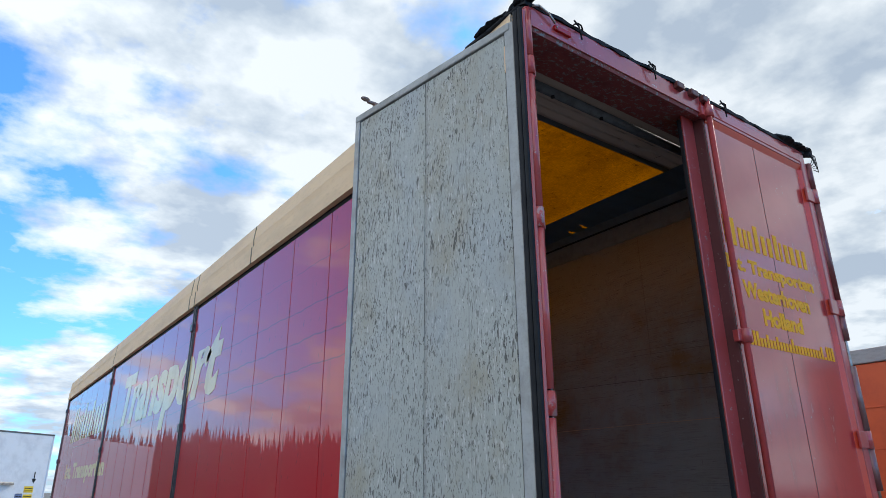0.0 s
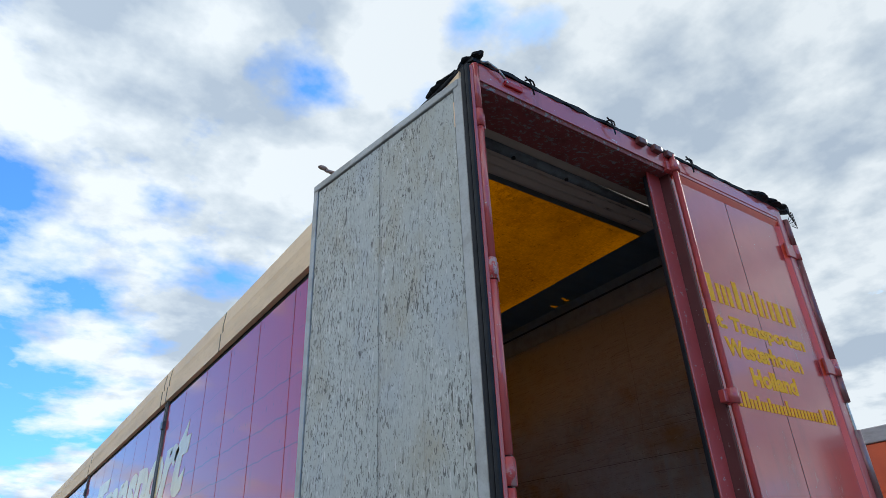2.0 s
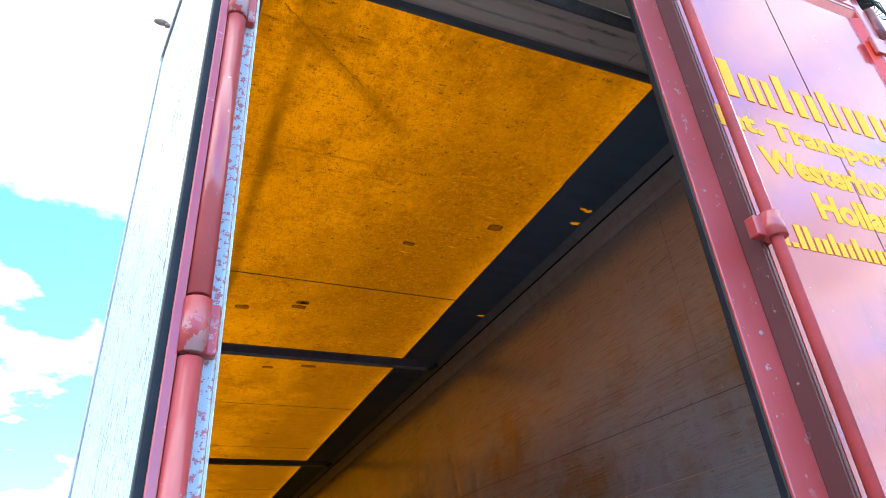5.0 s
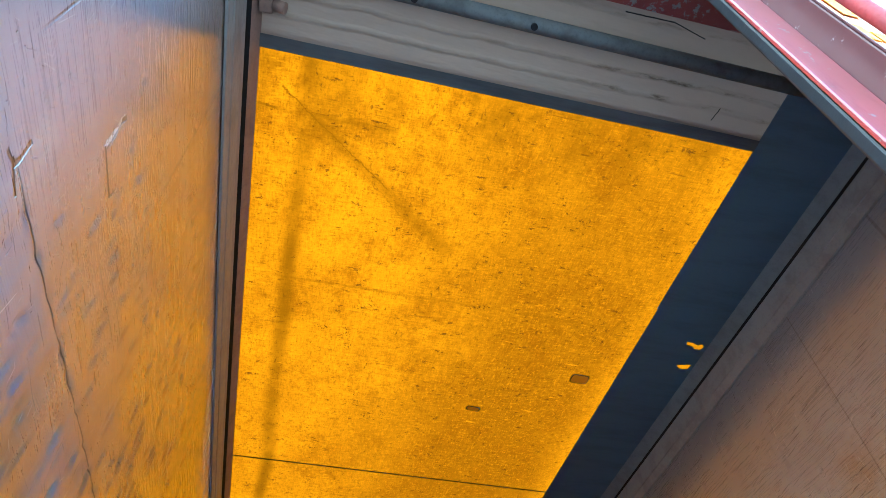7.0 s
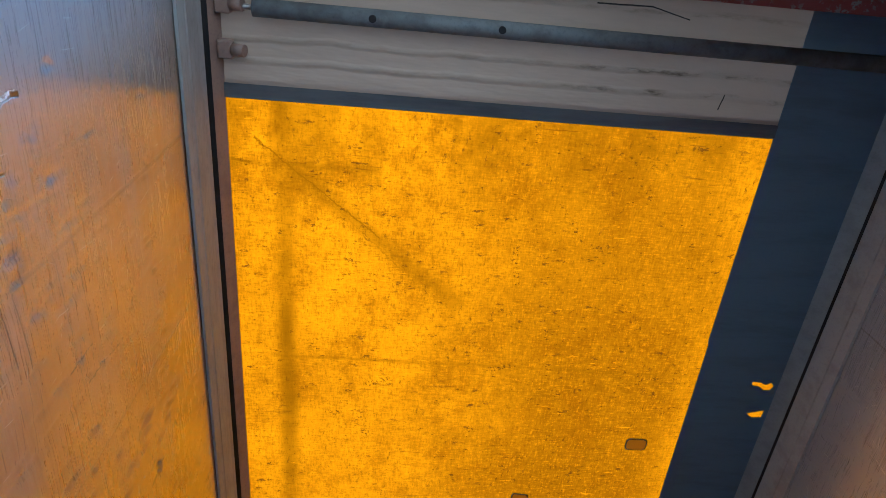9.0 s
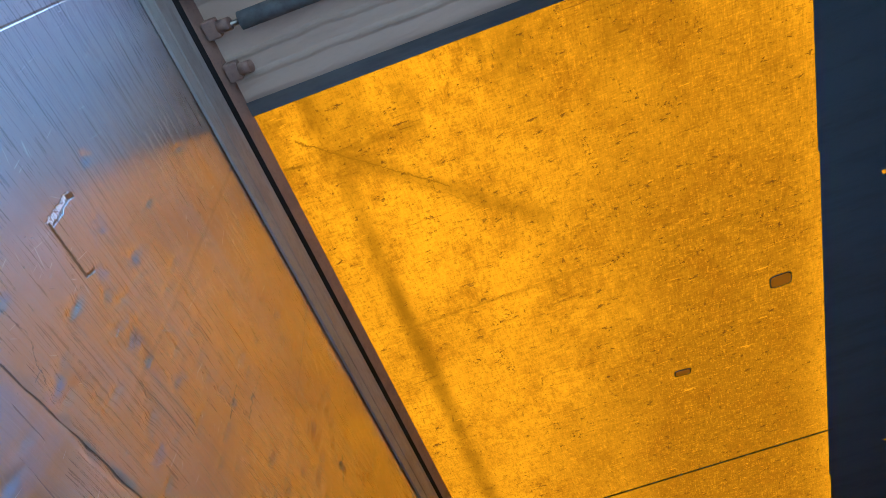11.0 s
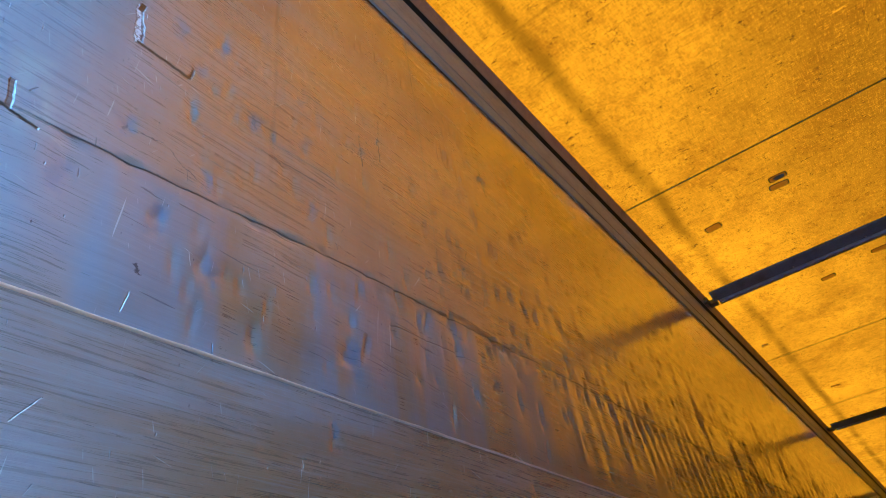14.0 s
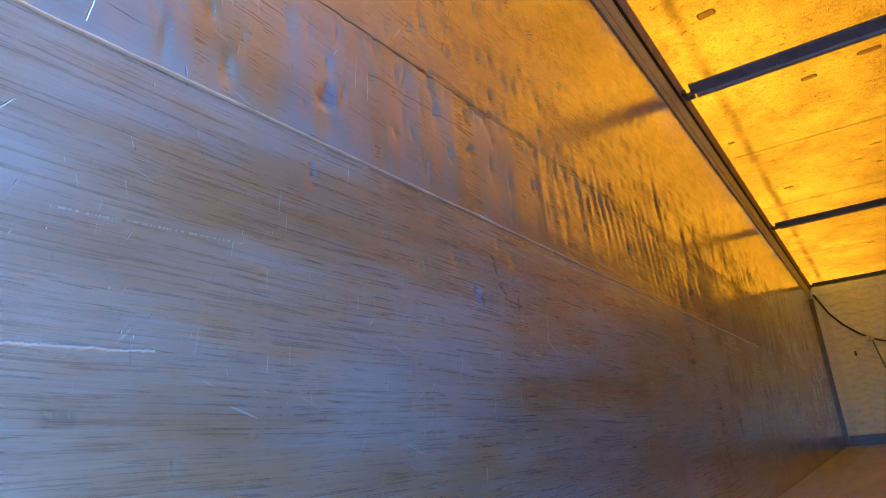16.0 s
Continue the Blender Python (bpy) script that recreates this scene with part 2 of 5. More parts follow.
STEEL = worn("worn_steel", (0.42, 0.40, 0.38), (0.12, 0.09, 0.075), 0.35, 0.85, 9)
ALU = worn("dull_aluminium", (0.31, 0.315, 0.325), (0.19, 0.185, 0.185), 0.55, 0.0, 22, 90, 0.15, (1, 0.3, 1), 0.4)
DARK_STEEL = worn("dark_painted_steel", (0.085, 0.09, 0.10), (0.15, 0.15, 0.155), 0.42, 0.3, 12)
TUBE_GREY = worn("grey_tube", (0.17, 0.185, 0.195), (0.09, 0.09, 0.09), 0.75, 0.0, 14, level=0.1)
BOW_GREY = worn("bow_grey", (0.42, 0.44, 0.48), (0.24, 0.25, 0.27), 0.45, 0.2, 14)
WEB_GREY = worn("bow_web_grey", (0.17, 0.195, 0.24), (0.09, 0.10, 0.12), 0.45, 0.2, 10)
BEIGE = worn("beige_canvas", (0.86, 0.62, 0.38), (0.64, 0.46, 0.28), 0.6, 0, 3, 40, 0.1, (1, 0.4, 1.5), 0.5)
WHITE = worn("white_paint", (0.74, 0.75, 0.77), (0.55, 0.56, 0.58), 0.4, 0, 2)
TYRE = worn("tyre_rubber", (0.02, 0.02, 0.02), (0.05, 0.045, 0.04), 0.8)
ORANGE_CANVAS = worn("orange_canvas", (0.55, 0.085, 0.02), (0.4, 0.05, 0.015), 0.45, 0, 2)
YELLOW = worn("yellow_lettering", (1.0, 0.43, 0.004), (0.92, 0.38, 0.01), 0.5, 0, 8, level=0.2)
FADED_YELLOW = worn("faded_yellow_lettering", (0.78, 0.62, 0.30), (0.62, 0.42, 0.18), 0.12, 0, 5)
LENS_RED = worn("red_reflector", (0.5, 0.012, 0.015), (0.4, 0.01, 0.01), 0.15, 0, 8)


def side_paint():
    """High-gloss red side, slightly wavy, with runs and a few long rubbed lines."""
    k = Nodes("glossy_red_side")
    wave = k.noise(0.9, 3, 0.5, (1, 1, 0.35))
    fine = k.noise(120, 2, 0.5)
    streak = k.step(k.noise(9, 6, 0.7, (1, 1, 0.12)), 0.56, 0.74)
    col = k.mix(k.mul(k.noise(1.2, 4), 0.5), (0.50, 0.018, 0.026), (0.42, 0.02, 0.032))
    col = k.mix(k.mul(streak, 0.3), col, (0.12, 0.02, 0.025))
    wob = k.math("ADD", k.mul(k.math("SUBTRACT", k.noise(1.2, 3, 0.6, (1, 1, 0)), 0.5), 0.12), k.mul(k.axis(1), -0.02))
    rub = k.mul(k.most(k.band(2, 2.93, 0.002, 0.005, wob), k.band(2, 2.71, 0.002, 0.006, k.mul(wob, 1.2)), k.band(2, 2.52, 0.002, 0.004, wob), k.band(2, 3.22, 0.001, 0.003, wob)),
                k.mul(k.step(k.axis(1), 5.2, 4.4), k.step(k.noise(1.4, 4, 0.7, (1, 1, 1), (3, 3, 1)), 0.42, 0.52)))
    nick = k.strokes(22, 2.0, 0.5, 12, (2, 5, 1), 0.72, 1.0)
    col = k.mix(k.mul(k.most(rub, nick), 0.7), col, (0.10, 0.012, 0.018))
    n = k.bump(k.math("ADD", wave, k.math("SUBTRACT", k.mul(fine, 0.002), k.mul(rub, 0.05))), 0.05, 0.01)
    return k.finish(col, 0.35, 0.0, n, 0.1, 1.0, k.mul(k.math("ADD", streak, k.most(rub, nick)), 0.15), 1.45)


def door_lining():
    """Grey composite lining, scuffed in short upright ticks."""
    k = Nodes("scuffed_grey_lining")
    big = k.noise(1.3, 5, 0.6, (1, 1, 0.5))
    fibre = k.noise(30, 5, 0.7, (1, 1, 0.05), (2, 2, 0))
    fine = k.noise(150, 3, 0.7, (1, 1, 0.3))
    col = k.mix(big, (0.49, 0.505, 0.46), (0.37, 0.39, 0.375))
    col = k.mix(k.mul(k.step(fibre, 0.42, 0.66), 0.4), col, (0.40, 0.42, 0.385))
    col = k.mix(k.mul(k.step(k.noise(2.2, 6, 0.65, (1, 1, 0.6), (3, 1, 2)), 0.46, 0.66), 0.75), col, (0.36, 0.325, 0.24))
    col = k.mix(k.mul(k.step(fine, 0.52, 0.70), 0.35), col, (0.36, 0.345, 0.32))
    zone = k.math("ADD", 0.35, k.mul(k.step(k.noise(3, 5, 0.7), 0.40, 0.60), 0.65))
    zone2 = k.step(k.noise(4, 4, 0.7, (1, 1, 1), (9, 0, 0)), 0.42, 0.60)
    ticks = k.most(k.strokes(75, 1.6, 0.40, 3, (1, 2, 3), 0.62, zone), k.strokes(110, 1.5, 0.45, -9, (4, 1, 6), 0.635, zone), k.strokes(42, 1.7, 0.32, 8, (8, 5, 2), 0.635, zone2), k.strokes(60, 1.6, 0.6, -38, (2, 7, 5), 0.70, zone2))
    soft = k.mul(k.strokes(40, 1.6, 0.25, 0, (6, 3, 1), 0.61, zone2), 0.5)
    light = k.most(k.strokes(80, 1.8, 0.35, 0, (5, 2, 7), 0.635, zone2), k.strokes(40, 2.0, 0.30, -4, (3, 8, 2), 0.695, 1.0), k.strokes(30, 2.4, 0.35, 10, (1, 4, 6), 0.70, zone))
    gouge = k.mul(k.step(k.noise(14, 2, 0.5, (1, 1, 0.7), (3, 4, 1)), 0.715, 0.735), k.step(fine, 0.42, 0.55))
    rust = k.mul(k.step(k.noise(9, 6, 0.75, (1, 1, 0.3), (6, 0, 1)), 0.58, 0.72), k.step(k.noise(1.7, 3, 0.6, (1, 1, 1), (2, 5, 1)), 0.48, 0.62))
    joint = k.most(k.band(1, 0.345, 0.0012, 0.003), k.band(1, 0.86, 0.0012, 0.003), k.band(1, 0.615, 0.004, 0.01))
    col = k.mix(k.mul(rust, 0.75), col, (0.30, 0.19, 0.10))
    blue = k.step(k.noise(1.9, 5, 0.6, (1, 1, 0.6), (1, 8, 4)), 0.50, 0.66)
    col = k.mix(k.mul(blue, 0.35), col, (0.36, 0.41, 0.47))
    col = k.mix(k.mul(soft, 0.6), col, (0.25, 0.24, 0.22))
    col = k.mix(k.mul(joint, 0.4), col, (0.22, 0.21, 0.19))
    col = k.mix(k.mul(ticks, 0.9), col, (0.085, 0.08, 0.072))
    col = k.mix(k.mul(light, 0.5), col, (0.72, 0.72, 0.70))
    col = k.mix(k.mul(gouge, 0.85), col, (0.07, 0.065, 0.06))
    h = k.math("SUBTRACT", k.math("ADD", k.mul(light, 0.2), k.mul(fine, 0.12)), k.math("ADD", k.mul(ticks, 0.6), gouge))
    r = k.math("ADD", 0.32, k.math("ADD", k.mul(ticks, 0.25), k.mul(big, 0.1)))
    return k.finish(col, r, 0.0, k.bump(h, 0.5, 0.003), 0.5)


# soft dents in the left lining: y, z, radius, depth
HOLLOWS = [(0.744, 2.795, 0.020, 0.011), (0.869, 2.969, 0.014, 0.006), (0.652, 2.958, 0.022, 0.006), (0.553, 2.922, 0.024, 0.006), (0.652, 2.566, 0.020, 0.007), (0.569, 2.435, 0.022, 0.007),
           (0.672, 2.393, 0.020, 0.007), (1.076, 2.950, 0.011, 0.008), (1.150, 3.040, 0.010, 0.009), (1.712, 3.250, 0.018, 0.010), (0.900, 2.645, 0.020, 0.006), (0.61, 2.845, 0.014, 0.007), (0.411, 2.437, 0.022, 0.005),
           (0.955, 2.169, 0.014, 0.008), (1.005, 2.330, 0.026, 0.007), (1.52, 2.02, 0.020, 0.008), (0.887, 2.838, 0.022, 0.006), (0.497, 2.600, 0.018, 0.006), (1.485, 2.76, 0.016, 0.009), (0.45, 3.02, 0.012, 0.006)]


def smooth(v, lo, hi):
    u = min(1.0, max(0.0, (v - lo) / (hi - lo)))
    return u * u * (3 - 2 * u)


def joint_height(y):
    """Height of the rising joint in the lining."""
    return 2.50 + 0.031 * y + 0.02 * smooth(y, 0.3, 1.1)


def lined_sheet(name, tear, greyed=0.0):
    """Brown film-coated lining with a dull sheen: brushed along its length, cut and scratched."""
    k = Nodes(name)
    rise = k.math("ADD", k.mul(k.axis(1), 0.031), k.mul(k.step(k.axis(1), 0.3, 1.1), 0.02))
    level = k.math("SUBTRACT", k.axis(2), rise)  # the upper courses rise slightly to the front
    lip = k.math("SUBTRACT", k.axis(2), k.mul(k.axis(1), 0.005))
    wavy = k.bent_coord(1.6, 0.022)
    low = k.step(lip, 2.232, 2.222)
    high = k.math("SUBTRACT", 1.0, low)
    near = k.step(k.axis(1), 2.0, 0.3)
    grain = k.noise(5, 6, 0.7, (1, 0.10, 7.0), (0, 0, 0), wavy)
    brush = k.noise(75, 6, 0.78, (1, 0.06, 3.0), (8, 3, 0), wavy)
    brush2 = k.noise(60, 5, 0.7, (1, 0.06, 4.6), (2, 5, 1), k.bent_coord(3.0, 0.012))
    cloudy = k.noise(2.3, 7, 0.68, (1, 0.45, 2.4), (6, 1, 1))
    big = k.noise(1.3, 5, 0.6)
    col = k.mix(big, (0.31, 0.182, 0.086), (0.385, 0.230, 0.114))
    col = k.mix(k.mul(k.step(grain, 0.48, 0.72), 0.28), col, (0.17, 0.095, 0.05))
    # upright bands between the lip and the rising joint: bluish reflections painted in
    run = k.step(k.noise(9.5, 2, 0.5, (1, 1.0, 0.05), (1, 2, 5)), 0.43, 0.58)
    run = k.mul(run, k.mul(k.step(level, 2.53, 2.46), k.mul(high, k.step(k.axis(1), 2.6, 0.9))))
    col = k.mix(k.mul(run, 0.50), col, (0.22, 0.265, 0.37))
    # sky sheen on fine abrasion painted blue-grey, strongest by the doors and low down
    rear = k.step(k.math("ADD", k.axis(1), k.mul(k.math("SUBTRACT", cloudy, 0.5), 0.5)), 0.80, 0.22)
    sky_sheen = k.most(k.mul(k.step(cloudy, 0.36, 0.62), k.mul(low, 0.36)), k.mul(rear, 0.58), k.mul(k.step(cloudy, 0.34, 0.64), k.mul(near, 0.34)))
    col = k.mix(sky_sheen, col, (0.27, 0.36, 0.54))
    col = k.mix(k.mul(low, k.mul(k.step(k.noise(2.0, 7, 0.70, (1, 0.35, 3.2), (9, 4, 1)), 0.42, 0.64), 0.45)), col, (0.165, 0.098, 0.060))
    streak = k.mul(1 - 0.8 * greyed, k.math("ADD", k.mul(low, 0.17), k.math("ADD", 0.08, k.mul(near, 0.09))))
    col = k.mix(k.mul(k.step(brush, 0.53, 0.63), streak), col, (0.42, 0.42, 0.45))
    col = k.mix(k.mul(k.step(brush, 0.46, 0.36), k.mul(streak, 0.6)), col, (0.115, 0.075, 0.055))
    col = k.mix(k.mul(k.step(brush2, 0.63, 0.70), k.mul(k.step(cloudy, 0.40, 0.60), k.math("ADD", 0.06, k.mul(low, 0.22)))), col, (0.60, 0.63, 0.70))
    col = k.mix(k.mul(k.step(brush2, 0.35, 0.28), k.math("ADD", 0.12 * (1 - greyed), k.mul(low, 0.12))), col, (0.07, 0.05, 0.045))
    stain = k.step(k.noise(3.0, 6, 0.7, (1, 1, 0.5), (5, 0, 1)), 0.52, 0.72)
    col = k.mix(k.mul(stain, 0.30), col, (0.19, 0.115, 0.07))
    # front wall's grey reflection painted over the far lower lining
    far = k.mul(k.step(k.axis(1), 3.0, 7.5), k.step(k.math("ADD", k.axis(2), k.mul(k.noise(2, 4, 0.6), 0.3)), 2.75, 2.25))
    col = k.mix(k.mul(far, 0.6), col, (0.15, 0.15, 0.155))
    if greyed:
        # blue-grey painted over the brown for the haze and sky light on this wall
        col = k.mix(k.mul(k.step(k.noise(2.0, 6, 0.65, (1, 0.7, 1), (2, 2, 2)), 0.25, 0.6), greyed), col, (0.43, 0.49, 0.57))
        # grey reflection of the black strip and rail, painted along the top
        rail_reflection = k.step(k.math("ADD", k.axis(2), k.mul(k.noise(3.0, 5, 0.65, (1, 1, 1), (8, 1, 1)), 0.5)), 3.15, 3.72)
        col = k.mix(k.mul(rail_reflection, 0.85), col, (0.30, 0.32, 0.36))
    # rubbed spots on the crests and in the dents, further in
    field = k.mul(k.step(lip, 2.24, 2.30), k.step(k.axis(1), 0.5, 1.6))
    rubbed = k.mul(k.step(k.noise(15, 4, 0.6, (1, 1.2, 0.42), (6, 3, 9)), 0.60, 0.72), k.mul(field, 0.38))
    col = k.mix(rubbed, col, (0.19, 0.20, 0.24))
    specks = k.mul(k.step(k.cells(46, (1, 1.2, 0.6), (3, 1, 2)), 0.10, 0.04), k.step(k.noise(6, 3, 0.6, (1, 1, 1), (2, 7, 5)), 0.50, 0.56))
    gate = k.step(k.noise(3, 3, 0.6, (1, 1, 1), (4, 9, 2)), 0.50, 0.58)
    gate2 = k.step(k.noise(4, 3, 0.6, (1, 1, 1), (1, 3, 7)), 0.53, 0.60)
    scratch = k.most(k.strokes(90, 2.2, 0.16, 12, (3, 1, 4), 0.71, gate), k.strokes(90, 2.2, 0.14, -38, (7, 5, 4), 0.72, gate2), k.strokes(70, 2.4, 0.12, 70, (2, 6, 4), 0.72, gate),
                     k.strokes(60, 2.6, 0.12, -6, (5, 0, 1), 0.745, 1.0))
    crack = k.most(k.strokes(70, 2.6, 0.12, 86, (1, 7, 2), 0.705, 1.0), k.strokes(55, 2.0, 0.22, 6, (9, 2, 3), 0.745, 1.0), k.strokes(80, 2.0, 0.2, -30, (4, 2, 8), 0.73, gate2),
                   k.strokes(60, 3.0, 0.10, 82, (6, 1, 5), 0.68, field))
    col = k.mix(k.mul(k.most(k.mul(crack, 0.6), k.mul(specks, 0.8)), 0.8), col, (0.045, 0.045, 0.065))
    col = k.mix(k.mul(scratch, 0.42), col, (0.70, 0.72, 0.76))
    wob = k.mul(k.math("SUBTRACT", k.noise(9, 3, 0.6, (1, 1, 0)), 0.5), 0.005)

    def seam(at, half, soft):
        return k.step(k.math("ABSOLUTE", k.math("ADD", k.math("SUBTRACT", level, at), wob)), half + soft, half)
    groove = k.mul(seam(2.50, 0.0005, 0.0024), k.step(k.axis(1), 0.30, 0.42), k.step(k.noise(7, 3, 0.6, (1, 1, 0), (0, 5, 0)), 0.26, 0.38))
    score = k.mul(k.most(seam(2.694, 0.0006, 0.0025), seam(2.735, 0.0006, 0.0022), seam(2.885, 0.0005, 0.002), seam(2.965, 0.0005, 0.002), seam(2.40, 0.0005, 0.002)),
                  k.mul(k.step(k.axis(1), 0.62, 0.9), k.step(k.noise(2.6, 3, 0.6, (1, 1, 1), (0, 2, 4)), 0.46, 0.54)))
    upright = k.most(k.band(1, 0.795, 0.002, 0.008), k.band(1, 1.36, 0.001, 0.004), k.mul(k.band(1, 0.185, 0.001, 0.003), 1.4), k.band(1, 8.0, 0.01, 0.03), k.band(1, 5.35, 0.006, 0.02))
    upright = k.mul(upright, k.step(level, 2.60, 2.72))
    col = k.mix(k.mul(k.most(groove, k.mul(score, 0.55)), 0.85), col, (0.04, 0.032, 0.03))
    col = k.mix(k.mul(upright, 0.38), col, (0.12, 0.09, 0.08))
    marks = k.most(groove, k.mul(upright, 0.25), k.mul(crack, 0.5), k.mul(score, 0.4))
    if tear:
        pale = k.mul(k.line(1, 2, (0.470, 2.905), (0.481, 2.812), 0.0055, 0.004, 0.03), k.step(k.noise(110, 4, 0.7), 0.42, 0.47))
        dark = k.most(k.line(1, 2, (0.482, 2.808), (0.588, 2.803), 0.0022, 0.003, 0.016), k.mul(k.line(1, 2, (0.476, 2.90), (0.487, 2.815), 0.0015, 0.002, 0.02), 0.8), k.line(1, 2, (0.474, 2.915), (0.471, 2.90), 0.004, 0.003),
                      k.line(1, 2, (0.588, 2.803), (0.597, 2.835), 0.001, 0.003, 0.014), k.line(1, 2, (0.318, 2.505), (0.372, 2.492), 0.0012, 0.003, 0.012))
        flap = k.most(k.line(1, 2, (0.324, 2.555), (0.330, 2.507), 0.0030, 0.003, 0.012), k.line(1, 2, (0.330, 2.505), (0.302, 2.499), 0.0014, 0.003, 0.012))
        bare = k.mul(k.line(1, 2, (0.345, 2.60), (0.365, 2.51), 0.012, 0.035, 0.05), k.step(k.noise(22, 5, 0.7, (1, 1, 0.5), (3, 3, 3)), 0.36, 0.58))
        ragged = k.step(k.noise(70, 3, 0.6), 0.38, 0.46)
        nicks = k.most(*[k.line(1, 2, p, q, w * 0.35, w * 0.8, 0.03) for p, q, w in (
            ((0.49, 2.589), (0.555, 2.602), 0.0012), ((0.555, 2.602), (0.60, 2.575), 0.0012), ((0.60, 2.575), (0.66, 2.55), 0.0012), ((0.49, 2.589), (0.498, 2.60), 0.004),
            ((1.61, 2.135), (1.622, 2.095), 0.006), ((1.51, 2.03), (1.54, 2.01), 0.012), ((1.66, 2.03), (1.75, 2.02), 0.005), ((1.73, 2.04), (1.735, 2.01), 0.007), ((1.64, 2.06), (1.66, 2.045), 0.007),
            ((0.952, 2.18), (0.958, 2.158), 0.004), ((0.55, 2.333), (0.557, 2.322), 0.004), ((0.742, 2.815), (0.752, 2.785), 0.004), ((0.795, 2.735), (0.82, 2.725), 0.003), ((1.075, 3.00), (1.078, 2.90), 0.003),
            ((1.157, 3.13), (1.148, 2.96), 0.0025), ((1.703, 3.305), (1.720, 3.19), 0.006), ((1.52, 2.85), (1.45, 2.67), 0.003), ((1.80, 3.15), (1.86, 3.08), 0.004))])
        col = k.mix(k.mul(nicks, k.mul(ragged, 0.85)), col, (0.035, 0.035, 0.045))
        pale = k.most(pale, k.mul(k.line(1, 2, (0.549, 2.285), (0.541, 2.25), 0.0002, 0.0012, 0.006), 0.5), k.mul(k.line(1, 2, (0.47, 2.10), (0.44, 2.065), 0.0002, 0.0012, 0.008), 0.3),
                      k.mul(k.line(1, 2, (0.483, 1.812), (0.66, 1.816), 0.0004, 0.0025, 0.012), 0.3))
        knot = k.mul(k.line(1, 2, (0.54, 1.735), (0.556, 1.735), 0.006, 0.012, 0.03), ragged)
        # bluish reflections in the dents, painted into the colour
        dent_reflections = k.most(*[k.line(1, 2, (y, z - r * 0.7), (y + r * 0.35, z + r * 0.7), r * 0.15, r * 0.9, 0.06) for y, z, r, _ in HOLLOWS])
        col = k.mix(k.mul(dent_reflections, 0.45), col, (0.15, 0.20, 0.33))
        col = k.mix(k.mul(bare, 0.42), col, (0.46, 0.45, 0.43))
        col = k.mix(k.mul(flap, 0.8), col, (0.15, 0.10, 0.08))
        col = k.mix(pale, col, (0.78, 0.84, 0.92))
        col = k.mix(k.most(dark, k.mul(knot, 0.35)), col, (0.02, 0.018, 0.018))
        marks = k.most(marks, dark, pale, flap)
        beads = k.mul(k.line(1, 2, (0.52, 1.978), (0.80, 1.993), 0.0004, 0.002), k.step(k.noise(230, 1, 0.5, (1, 1, 0)), 0.48, 0.54))
        col = k.mix(k.mul(beads, 0.45), col, (0.85, 0.83, 0.8))
    n = k.bump(k.math("SUBTRACT", k.math("ADD", k.mul(brush, 0.07), k.mul(brush2, k.mul(low, 0.09))), k.math("ADD", k.mul(specks, 0.4), marks)), 0.8, 0.005)
    n = k.bump(k.mul(k.noise(22, 3, 0.55, (1, 1.0, 0.35), (2, 6, 1)), k.math("ADD", 0.25, k.mul(field, 0.75))), 0.35, 0.010, n)
    r = k.math("ADD", 0.22, k.math("ADD", k.mul(brush, 0.12), k.mul(k.math("ADD", run, stain), 0.05)))
    return k.finish(col, r, k.mul(1 - greyed, k.math("SUBTRACT", 0.5, k.mul(sky_sheen, 0.5))), n, 0.6, k.math("SUBTRACT", 1.0 - 0.2 * greyed, k.mul(k.most(rubbed, sky_sheen), 0.5)), 0.09, 2.0)


